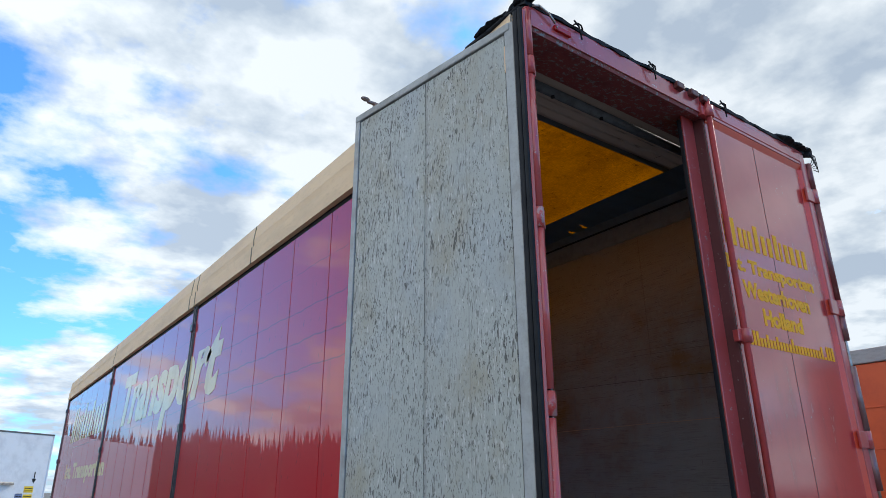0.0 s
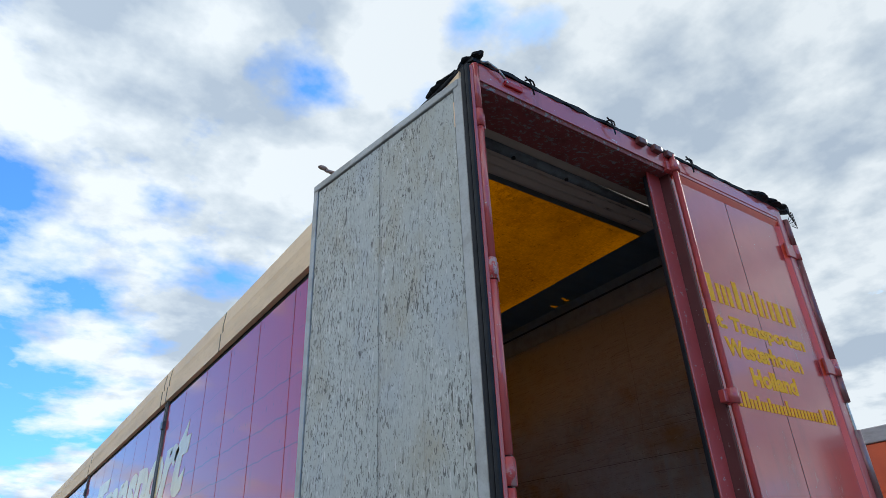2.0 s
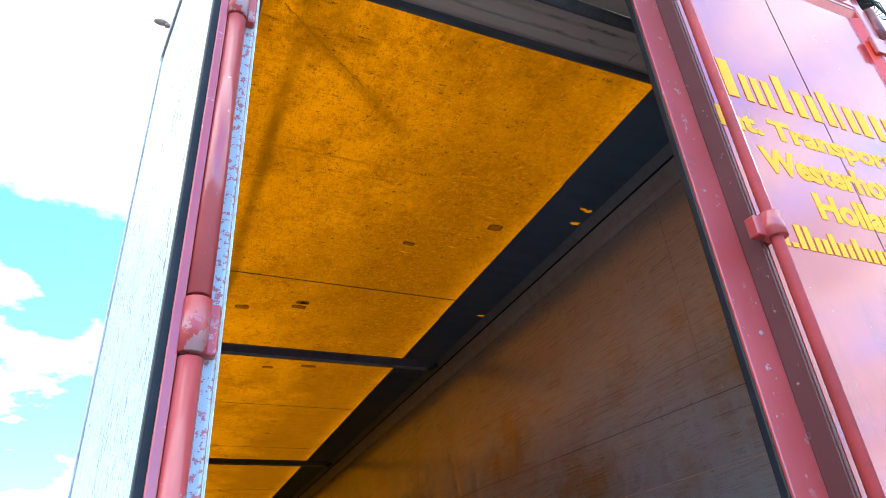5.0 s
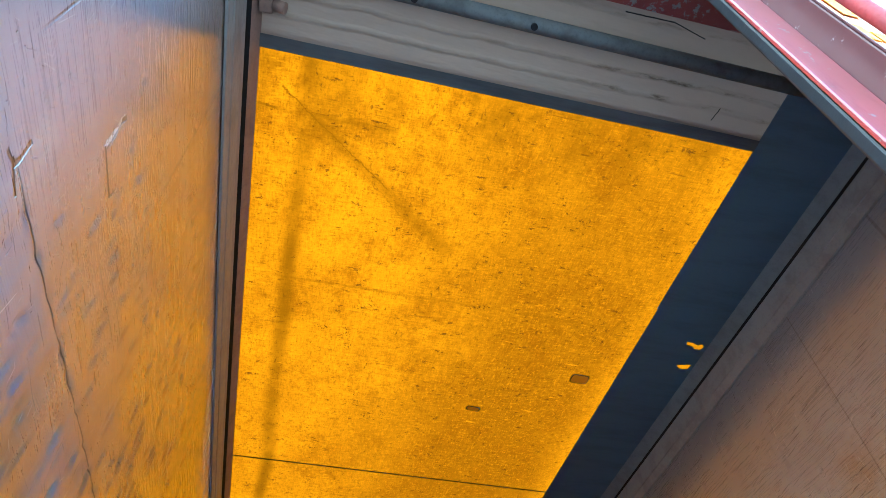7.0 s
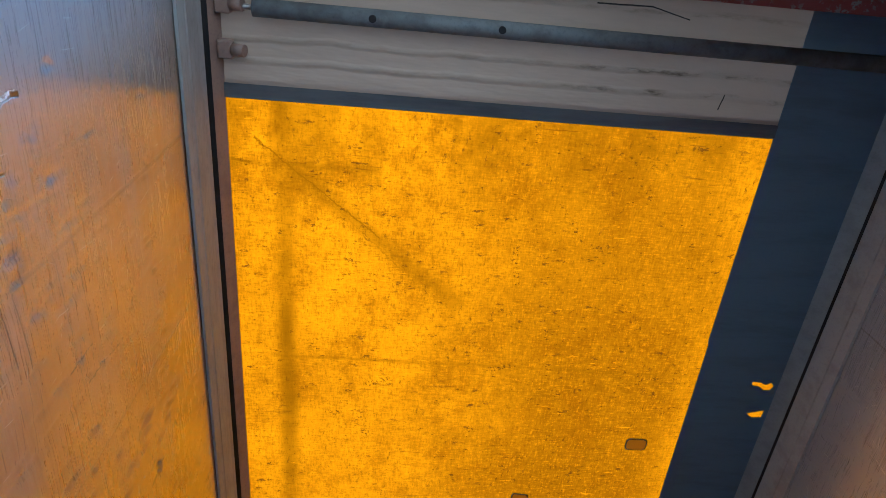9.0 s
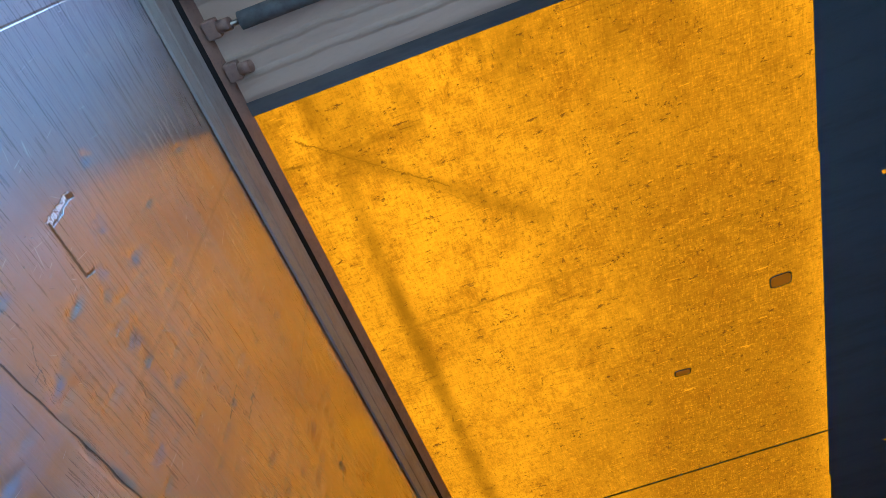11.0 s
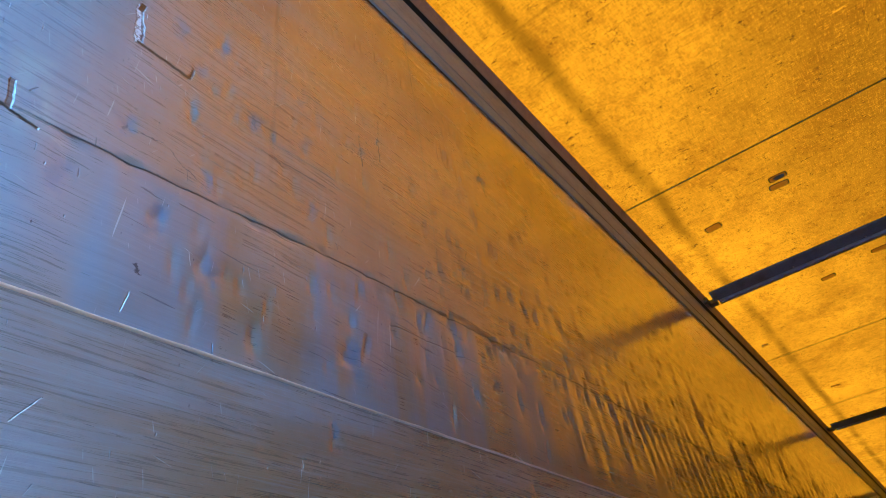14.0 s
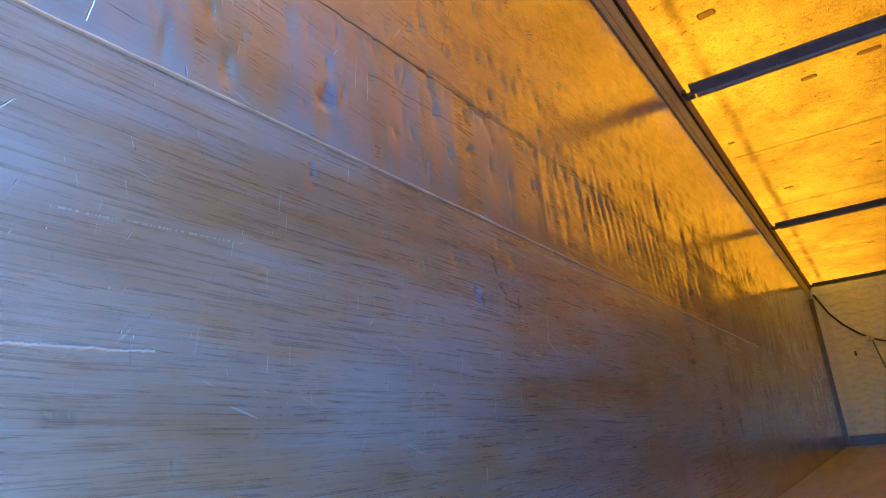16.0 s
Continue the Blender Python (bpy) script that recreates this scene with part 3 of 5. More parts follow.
def roof_canvas():
    """Yellow roof canvas that lets daylight through, dirty and creased."""
    k = Nodes("yellow_roof_canvas")
    weave = k.noise(150, 4, 0.75, (1, 0.2, 1))
    weave2 = k.noise(150, 4, 0.75, (0.2, 1, 1), (4, 1, 0))
    big = k.noise(0.9, 5, 0.6, (1, 0.8, 1), (2.2, 0.3, 0))
    wob = k.mul(k.math("SUBTRACT", k.noise(2, 2), 0.5), 0.06)
    col = k.mix(k.step(big, 0.38, 0.64), (0.2285, 0.0697, 0.0), (0.153, 0.0451, 0.0))
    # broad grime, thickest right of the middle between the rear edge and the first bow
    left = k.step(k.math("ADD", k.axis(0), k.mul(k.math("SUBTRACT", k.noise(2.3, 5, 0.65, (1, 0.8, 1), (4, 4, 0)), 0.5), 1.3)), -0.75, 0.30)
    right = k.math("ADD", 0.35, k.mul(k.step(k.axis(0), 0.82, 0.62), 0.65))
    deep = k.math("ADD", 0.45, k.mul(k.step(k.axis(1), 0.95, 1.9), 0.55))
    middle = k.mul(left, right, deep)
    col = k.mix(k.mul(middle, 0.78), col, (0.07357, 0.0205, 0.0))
    grime = k.step(k.noise(3.6, 9, 0.82, (1, 0.8, 1), (1, 6, 0)), 0.46, 0.66)
    col = k.mix(k.mul(grime, 0.70), col, (0.08078, 0.02, 0.0))
    wash = k.step(k.noise(17, 7, 0.8, (0.8, 1, 1), (7, 2, 0)), 0.44, 0.64)
    col = k.mix(k.mul(wash, k.math("ADD", 0.12, k.mul(middle, 0.22))), col, (0.04937, 0.0131, 0.0))
    threads = k.math("ADD", weave, weave2)
    col = k.mix(k.mul(k.step(threads, 1.0, 1.20), 0.55), col, (0.06283, 0.0174, 0.0))
    col = k.mix(k.mul(k.step(threads, 0.96, 0.78), 0.40), col, (0.2703, 0.0762, 0.0))
    # painted-in shadows: folds along the rear edge, straps and rope above; also thin creases
    drape_shadow = k.mul(k.step(k.noise(5.5, 3, 0.6, (1, 0.22, 1), (3, 0, 0)), 0.42, 0.62), k.step(k.math("ADD", k.axis(1), k.mul(k.noise(3, 3, 0.6), 0.5)), 1.55, 1.0))
    blots = k.mul(k.step(k.noise(13, 5, 0.7, (0.6, 1, 1), (8, 8, 0)), 0.50, 0.66), k.step(k.axis(1), 1.0, 0.74))
    strap_shadow = k.mul(k.band(0, -0.955, 0.004, 0.06, wob), k.math("ADD", 0.45, k.mul(k.step(k.noise(2.2, 3, 0.6), 0.35, 0.60), 0.6)))
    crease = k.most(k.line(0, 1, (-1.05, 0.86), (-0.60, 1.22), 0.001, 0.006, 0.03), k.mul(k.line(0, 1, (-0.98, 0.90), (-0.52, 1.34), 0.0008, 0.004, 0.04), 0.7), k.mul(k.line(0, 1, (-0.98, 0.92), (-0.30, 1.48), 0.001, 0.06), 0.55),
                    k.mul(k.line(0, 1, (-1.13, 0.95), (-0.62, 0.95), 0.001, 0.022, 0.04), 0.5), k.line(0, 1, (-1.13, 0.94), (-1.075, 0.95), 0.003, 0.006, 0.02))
    fold = k.mul(k.most(k.band(1, 1.78, 0.001, 0.012, k.mul(wob, 0.5)), k.band(1, 6.50, 0.006, 0.05, wob), k.band(1, 10.9, 0.004, 0.03, wob)), k.step(k.noise(2, 3), 0.40, 0.6))
    scrawl = k.step(k.noise(95, 3, 0.6, (1, 1, 1), (3, 1, 0)), 0.56, 0.62)
    spots = k.most(*[k.line(0, 1, p, q, 0.006, 0.014, 0.03) for p, q in (
        ((-0.08, 1.22), (-0.06, 1.38)), ((0.12, 1.11), (0.14, 1.15)), ((0.20, 1.20), (0.26, 1.205)), ((-0.62, 1.90), (-0.54, 1.87)), ((-0.64, 2.05), (-0.63, 2.20)),
        ((-0.53, 2.52), (-0.52, 2.62)), ((-0.47, 2.70), (-0.41, 2.73)), ((0.53, 1.80), (0.57, 1.88)), ((-0.10, 1.80), (0.0, 1.76)), ((-0.80, 2.06), (-0.75, 2.06)), ((0.08, 1.56), (0.10, 1.62)))])
    col = k.mix(k.mul(k.most(strap_shadow, crease), 0.82), col, (0.06283, 0.0183, 0.0))
    col = k.mix(k.mul(drape_shadow, 0.42), col, (0.08527, 0.0261, 0.0))
    col = k.mix(k.mul(k.most(fold, blots), 0.45), col, (0.07181, 0.0209, 0.0))
    # flecks of dirt: short dashes both ways, specks and thin scratches
    dash = k.mul(k.step(k.noise(34, 6, 0.75, (0.6, 1.3, 1), (1, 2, 0), k.bent_coord(3.0, 0.05, 1)), 0.60, 0.635), k.step(k.noise(3.0, 4, 0.7, (1, 1, 1), (0, 1, 0)), 0.40, 0.54))
    dash2 = k.mul(k.step(k.noise(38, 6, 0.75, (1.4, 0.55, 1), (6, 2, 0), k.bent_coord(3.4, 0.05, 0)), 0.60, 0.64), k.step(k.noise(3.4, 4, 0.7, (1, 1, 1), (5, 1, 0)), 0.42, 0.56))
    specks = k.mul(k.step(k.math("ADD", k.cells(24, (0.7, 1.2, 1)), k.mul(k.noise(60, 2), 0.12)), 0.15, 0.11), k.step(k.noise(5, 3, 0.6, (1, 1, 1), (5, 5, 0)), 0.46, 0.56))
    lines = k.mul(k.step(k.noise(30, 3, 0.6, (0.18, 2.6, 1), (0, 8, 0)), 0.665, 0.69), k.step(k.noise(5, 3), 0.48, 0.56))
    pale = k.mul(k.step(k.noise(36, 3, 0.6, (0.3, 2.0, 1), (9, 3, 0)), 0.66, 0.69), k.step(k.noise(4, 3, 0.6, (1, 1, 1), (7, 7, 0)), 0.48, 0.58))
    col = k.mix(k.mul(pale, 0.5), col, (0.2805, 0.0802, 0.0))
    col = k.mix(k.mul(k.most(k.mul(dash, 0.85), k.mul(dash2, 0.7), k.mul(specks, 0.85), k.mul(lines, 0.5), k.mul(spots, scrawl)), 0.9), col, (0.024, 0.007, 0.001))
    through_light = k.n.new("ShaderNodeBsdfTranslucent")
    k.l.new(col, through_light.inputs["Color"])
    front = k.n.new("ShaderNodeBsdfPrincipled")
    k.l.new(col, front.inputs["Base Color"])
    front.inputs["Roughness"].default_value = 0.6
    front.inputs["Specular IOR Level"].default_value = 0.0
    nb = k.bump(weave, 0.2, 0.002)
    k.l.new(nb, front.inputs["Normal"])
    mixer = k.n.new("ShaderNodeMixShader")
    mixer.inputs[0].default_value = 0.2
    k.l.new(through_light.outputs[0], mixer.inputs[1])
    k.l.new(front.outputs[0], mixer.inputs[2])
    k.l.new(mixer.outputs[0], k.out.inputs[0])
    return k.mat


def thin_cloth(name, colour, second, share):
    """Cloth of which a share lets light through."""
    k = Nodes(name)
    col = k.mix(k.step(k.noise(5, 6, 0.65, (0.35, 2.0, 1)), 0.42, 0.7), colour, second)
    col = k.mix(k.mul(k.step(k.noise(40, 3), 0.55, 0.8), 0.3), col, second)
    a = k.n.new("ShaderNodeBsdfTranslucent")
    k.l.new(col, a.inputs["Color"])
    b = k.n.new("ShaderNodeBsdfPrincipled")
    k.l.new(col, b.inputs["Base Color"])
    b.inputs["Roughness"].default_value = 0.5
    m = k.n.new("ShaderNodeMixShader")
    m.inputs[0].default_value = 1 - share
    k.l.new(a.outputs[0], m.inputs[1])
    k.l.new(b.outputs[0], m.inputs[2])
    k.l.new(m.outputs[0], k.out.inputs[0])
    return k.mat


def grey_cloth():
    """Thin grey roof cloth: wrinkled, stained and mouldy along its folds."""
    k = Nodes("grey_roof_cloth")
    weave = k.noise(160, 3, 0.7)
    blot = k.noise(3.5, 6, 0.65, (0.6, 1.6, 1))
    wob = k.mul(k.math("SUBTRACT", k.noise(3, 3, 0.6, (1, 0, 0)), 0.5), 0.05)
    col = k.mix(blot, (0.50, 0.385, 0.315), (0.36, 0.285, 0.24))
    col = k.mix(k.mul(k.step(k.noise(6, 6, 0.7, (0.25, 2.4, 1), (3, 1, 0)), 0.52, 0.72), 0.35), col, (0.33, 0.275, 0.225))
    fold = k.most(k.band(1, 0.525, 0.002, 0.012, wob), k.band(1, 0.595, 0.002, 0.014, k.mul(wob, 0.7)), k.mul(k.band(1, 0.335, 0.002, 0.01, wob), 0.6))
    mould = k.mul(fold, k.step(k.noise(30, 5, 0.7, (0.3, 1, 1), (1, 4, 0)), 0.45, 0.70))
    col = k.mix(k.mul(fold, 0.25), col, (0.32, 0.27, 0.22))
    col = k.mix(k.mul(mould, k.math("ADD", 0.25, k.mul(k.step(k.axis(0), -0.2, 0.25), 0.6))), col, (0.085, 0.06, 0.04))
    slit = k.most(k.line(0, 1, (0.06, 0.325), (0.24, 0.322), 0.0015, 0.002, 0.004), k.line(0, 1, (0.24, 0.322), (0.37, 0.352), 0.001, 0.002, 0.004), k.line(0, 1, (0.555, 0.585), (0.545, 0.635), 0.001, 0.002, 0.006))
    col = k.mix(slit, col, (0.02, 0.02, 0.02))
    patch = k.mul(k.band(0, 0.62, 0.10, 0.02), k.step(k.axis(1), 0.40, 0.38))
    col = k.mix(k.mul(patch, 0.2), col, (0.40, 0.30, 0.23))
    col = k.mix(k.mul(k.step(weave, 0.5, 0.7), 0.25), col, (0.36, 0.32, 0.28))
    b = k.n.new("ShaderNodeBsdfPrincipled")
    k.l.new(col, b.inputs["Base Color"])
    b.inputs["Roughness"].default_value = 0.65
    b.inputs["Specular IOR Level"].default_value = 0.2
    wrinkle = k.math("ADD", k.noise(5, 4, 0.6, (0.35, 1.6, 1), (0, 3, 0)), k.mul(fold, 0.35))
    k.l.new(k.bump(wrinkle, 0.7, 0.02), b.inputs["Normal"])
    a = k.n.new("ShaderNodeBsdfTranslucent")
    k.l.new(col, a.inputs["Color"])
    m = k.n.new("ShaderNodeMixShader")
    m.inputs[0].default_value = 0.985
    k.l.new(a.outputs[0], m.inputs[1])
    k.l.new(b.outputs[0], m.inputs[2])
    k.l.new(m.outputs[0], k.out.inputs[0])
    return k.mat


def asphalt():
    k = Nodes("asphalt")
    big = k.noise(0.12, 5, 0.6)
    fine = k.noise(90, 3, 0.7)
    col = k.mix(big, (0.11, 0.11, 0.112), (0.17, 0.168, 0.162))
    col = k.mix(k.mul(k.step(fine, 0.5, 0.7), 0.5), col, (0.24, 0.235, 0.23))
    return k.finish(col, 0.85, 0, k.bump(fine, 0.5, 0.006), 0.3)


SIDE = side_paint()
LINING = door_lining()
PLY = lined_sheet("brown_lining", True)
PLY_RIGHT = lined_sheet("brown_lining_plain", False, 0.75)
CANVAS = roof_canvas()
FABRIC = grey_cloth()
DARK_CLOTH = thin_cloth("dark_webbing", (0.12, 0.13, 0.14), (0.07, 0.075, 0.08), 0.03)
BLACK_CLOTH = thin_cloth("black_roof_cloth", (0.12, 0.185, 0.25), (0.095, 0.145, 0.19), 0.0)
PATCH = thin_cloth("brown_patch", (0.50, 0.41, 0.20), (0.42, 0.33, 0.15), 0.9)
ASPHALT = asphalt()
BOARD = worn("chalky_white_boards", (0.74, 0.91, 1.0), (0.46, 0.57, 0.68), 0.5, 0, 9, 60, 0.4, (1, 1, 1.6), 0.55)
FLOORWOOD = worn("worn_floor_boards", (0.21, 0.235, 0.275), (0.10, 0.11, 0.125), 0.5, 0, 5, 60, 0.3, (2, 0.25, 1))
LEAF = worn("dark_foliage", (0.045, 0.065, 0.03), (0.02, 0.032, 0.016), 0.8, 0, 0.4, 4, 0.3)


# ---------------------------------------------------------------- mesh helpers
def box(bm, x0, x1, y0, y1, z0, z1, bevel=0.0, matrix=None, index=0):
    m = Matrix.Translation(((x0 + x1) / 2, (y0 + y1) / 2, (z0 + z1) / 2)) @ Matrix.Diagonal((x1 - x0, y1 - y0, z1 - z0, 1))
    made = bmesh.ops.create_cube(bm, size=1, matrix=m)["verts"]
    if bevel:
        edges = list({e for v in made for e in v.link_edges})
        made = bmesh.ops.bevel(bm, geom=edges, offset=bevel, segments=2, affect="EDGES", profile=0.5)["verts"]
    if matrix is not None:
        bmesh.ops.transform(bm, matrix=matrix, verts=list({v for v in made}))
    for f in {f for v in made for f in v.link_faces}:
        f.material_index = index
    return made


def rod(bm, a, b, r, r2=None, seg=14):
    a, b = Vector(a), Vector(b)
    m = Matrix.Translation((a + b) / 2) @ (b - a).to_track_quat("Z", "Y").to_matrix().to_4x4()
    made = bmesh.ops.create_cone(bm, cap_ends=True, segments=seg, radius1=r, radius2=r if r2 is None else r2, depth=(b - a).length, matrix=m)["verts"]
    for f in {f for v in made for f in v.link_faces}:
        f.smooth = len(f.verts) == 4
    return made


def strip(bm, profile, axis, a, b):
    """A closed outline, swept along an axis from a to b. The outline's pairs are the two other axes in order."""
    def at(p, t):
        c = list(p)
        c.insert(axis, t)
        return c
    lo = [bm.verts.new(at(p, a)) for p in profile]
    hi = [bm.verts.new(at(p, b)) for p in profile]
    n = len(profile)
    for i in range(n):
        bm.faces.new((lo[i], lo[(i + 1) % n], hi[(i + 1) % n], hi[i]))
    bm.faces.new(lo), bm.faces.new(hi)
    bmesh.ops.recalc_face_normals(bm, faces=bm.faces[:])


def sheet(bm, x0, x1, y0, y1, z, dx, dy, index=0, sag=0.0):
    """A level sheet of small faces, slightly uneven."""
    nx, ny = max(1, round((x1 - x0) / dx)), max(1, round((y1 - y0) / dy))
    grid = []
    for j in range(ny + 1):
        row = []
        for i in range(nx + 1):
            x, y = x0 + (x1 - x0) * i / nx, y0 + (y1 - y0) * j / ny
            row.append(bm.verts.new((x, y, z + sag * noise.noise((x * 1.4, y * 1.1, 0.3)))))
        grid.append(row)
    for j in range(ny):
        for i in range(nx):
            f = bm.faces.new((grid[j][i], grid[j + 1][i], grid[j + 1][i + 1], grid[j][i + 1]))
            f.material_index, f.smooth = index, True


def mesh_of(name, bm, *mats):
    me = bpy.data.meshes.new(name)
    bm.to_mesh(me)
    bm.free()
    for m in mats:
        me.materials.append(m)
    return me


def thing(name, bm, material, label, category, group="", kind=""):
    mats = material if isinstance(material, tuple) else (material,)
    ob = new(name, mesh_of(name, bm, *mats) if bm is not None else None)
    return tagged(ob, label, category, group, kind)


def part(name, bm, material, parent, label=""):
    mats = material if isinstance(material, tuple) else (material,)
    ob = new(name, mesh_of(name, bm, *mats))
    ob.parent = parent
    return tagged(ob, label)


def part_of(name, mesh, parent, m=None):
    ob = new(name, mesh)
    ob.parent = parent
    if m is not None:
        ob.matrix_basis = m
    return ob


def simple(fn, *args, **kw):
    bm = bmesh.new()
    fn(bm, *args, **kw)
    return bm


def lettering(name, text, size, width, m, material, parent, shear=0.0, label=""):
    """Flat painted words, fitted to a width; they run along the local x of m."""
    cu = bpy.data.curves.new(name, "FONT")
    cu.body, cu.size, cu.extrude, cu.shear, cu.resolution_u, cu.offset = text, size, 0.0008, shear, 3, size * 0.045
    tmp = bpy.data.objects.new(name, cu)
    scene.collection.objects.link(tmp)
    me = bpy.data.meshes.new_from_object(tmp.evaluated_get(bpy.context.evaluated_depsgraph_get()))
    bpy.data.objects.remove(tmp)
    xs = [v.co.x for v in me.vertices]
    s = width / (max(xs) - min(xs))
    me.transform(m @ Matrix.Diagonal((s, 1, 1, 1)) @ Matrix.Translation((-min(xs), 0, 0)))
    me.materials.clear()
    me.materials.append(material)
    ob = new(name, me)
    ob.parent = parent
    return tagged(ob, label)


def word_bars(name, strokes, height, width, m, material, parent, slant=0.0, label=""):
    """A name that is drawn as plain upright bars; each stroke is its width, its height and the gap after it."""
    bm = bmesh.new()
    scale = width / sum(w + gap for w, _, gap in strokes)
    x = 0.0
    for w, h, gap in strokes:
        z = h * height
        pts = [(x, 0), (x + w * scale, 0), (x + w * scale + slant * z, z), (x + slant * z, z)]
        lo = [bm.verts.new((px, py, 0)) for px, py in pts]
        hi = [bm.verts.new((px, py, 0.0015)) for px, py in pts]
        for q in range(4):
            bm.faces.new((lo[q], lo[(q + 1) % 4], hi[(q + 1) % 4], hi[q]))
        bm.faces.new(hi), bm.faces.new(lo[::-1])
        x += (w + gap) * scale
    bmesh.ops.transform(bm, matrix=m, verts=bm.verts[:])
    return part(name, bm, material, parent, label)


# two bars to a letter, wider gaps between letters
NAME_BARS = ((2, 1, 1), (2.4, 1, 1.6), (1.6, .72, .9), (1.6, .72, .9), (1.6, .72, 1.6), (2, 1, 1.6), (2, .72, 1.4), (2, .72, 1.6), (2, .94, 1), (1.2, .72, 1.6), (2, .72, 1), (2.4, .72, 1.6), (2, .72, 1.4), (2, .72, 1.4))
ADDRESS_BARS = tuple((1.5, h, 0.7) for h in (.6, .6, .6, .6, .2, 1, 1, .6, .6, .9, .6, .6, .9, .6, .6, .6, .6, 1, .6, .6, .6, .6, .6, .6, .6, .6, .6, .9, .2, 1, 1, 1))


# ---------------------------------------------------------------- ground and distance
bm = bmesh.new()
bm.faces.new([bm.verts.new(p) for p in ((-1500, -1500, 0), (1500, -1500, 0), (1500, 1500, 0), (-1500, 1500, 0))])
thing("ground", bm, ASPHALT, "flat grey asphalt yard", "ground", kind="structure")

rng = random.Random(4)


def far_wood():
    """A far belt of trees: many narrow clumps of uneven height."""
    verts, faces = [], []
    for i in range(900):
        a = radians(175 + 182 * i / 900)
        dist = rng.uniform(150, 175)
        cx, cy = dist * math.sin(a), dist * math.cos(a)
        h, w = rng.uniform(13.5, 16.0) + 1.2 * math.sin(i * 0.13), rng.uniform(1.6, 3.0)
        for level in range(4):
            z0, z1 = h * level * 0.2, h * (level * 0.2 + 0.42) if level < 3 else h
            r = w * (1.1 - 0.26 * level)
            base, n = len(verts), 7
            for q in range(n):
                b = q * 2 * math.pi / n + rng.random()
                s = r * rng.uniform(0.6, 1.2)
                verts.append((cx + s * math.cos(b), cy + s * math.sin(b), z0 + rng.uniform(-0.4, 0.4) if level else 0))
            verts.append((cx + rng.uniform(-0.3, 0.3), cy, z1))
            for q in range(n):
                faces.append((base + q, base + (q + 1) % n, base + n))
    me = bpy.data.meshes.new("far_wood")
    me.from_pydata(verts, [], faces)
    me.materials.append(LEAF)
    return tagged(new("far_wood", me), "dark belt of trees along the far edge of the yard", "trees", kind="stuff")


far_wood()

# ---------------------------------------------------------------- the trailer's inside
FLOOR, ROOF, FRONT, WALL = 1.20, 3.95, 13.45, 1.22
bm = bmesh.new()
box(bm, -1.25, 1.25, 0.02, FRONT + 0.06, FLOOR - 0.10, FLOOR - 0.03)
floor = thing("floor", bm, FLOORWOOD, "worn dark wooden load floor of the trailer", "floor", kind="structure")
plank = mesh_of("plank", simple(box, -0.152, 0.152, 0.03, FRONT, FLOOR - 0.029, FLOOR, 0.004), FLOORWOOD)
for i in range(8):
    part_of("plank", plank, floor, pose(-1.0675 + 0.305 * i, 0, 0))


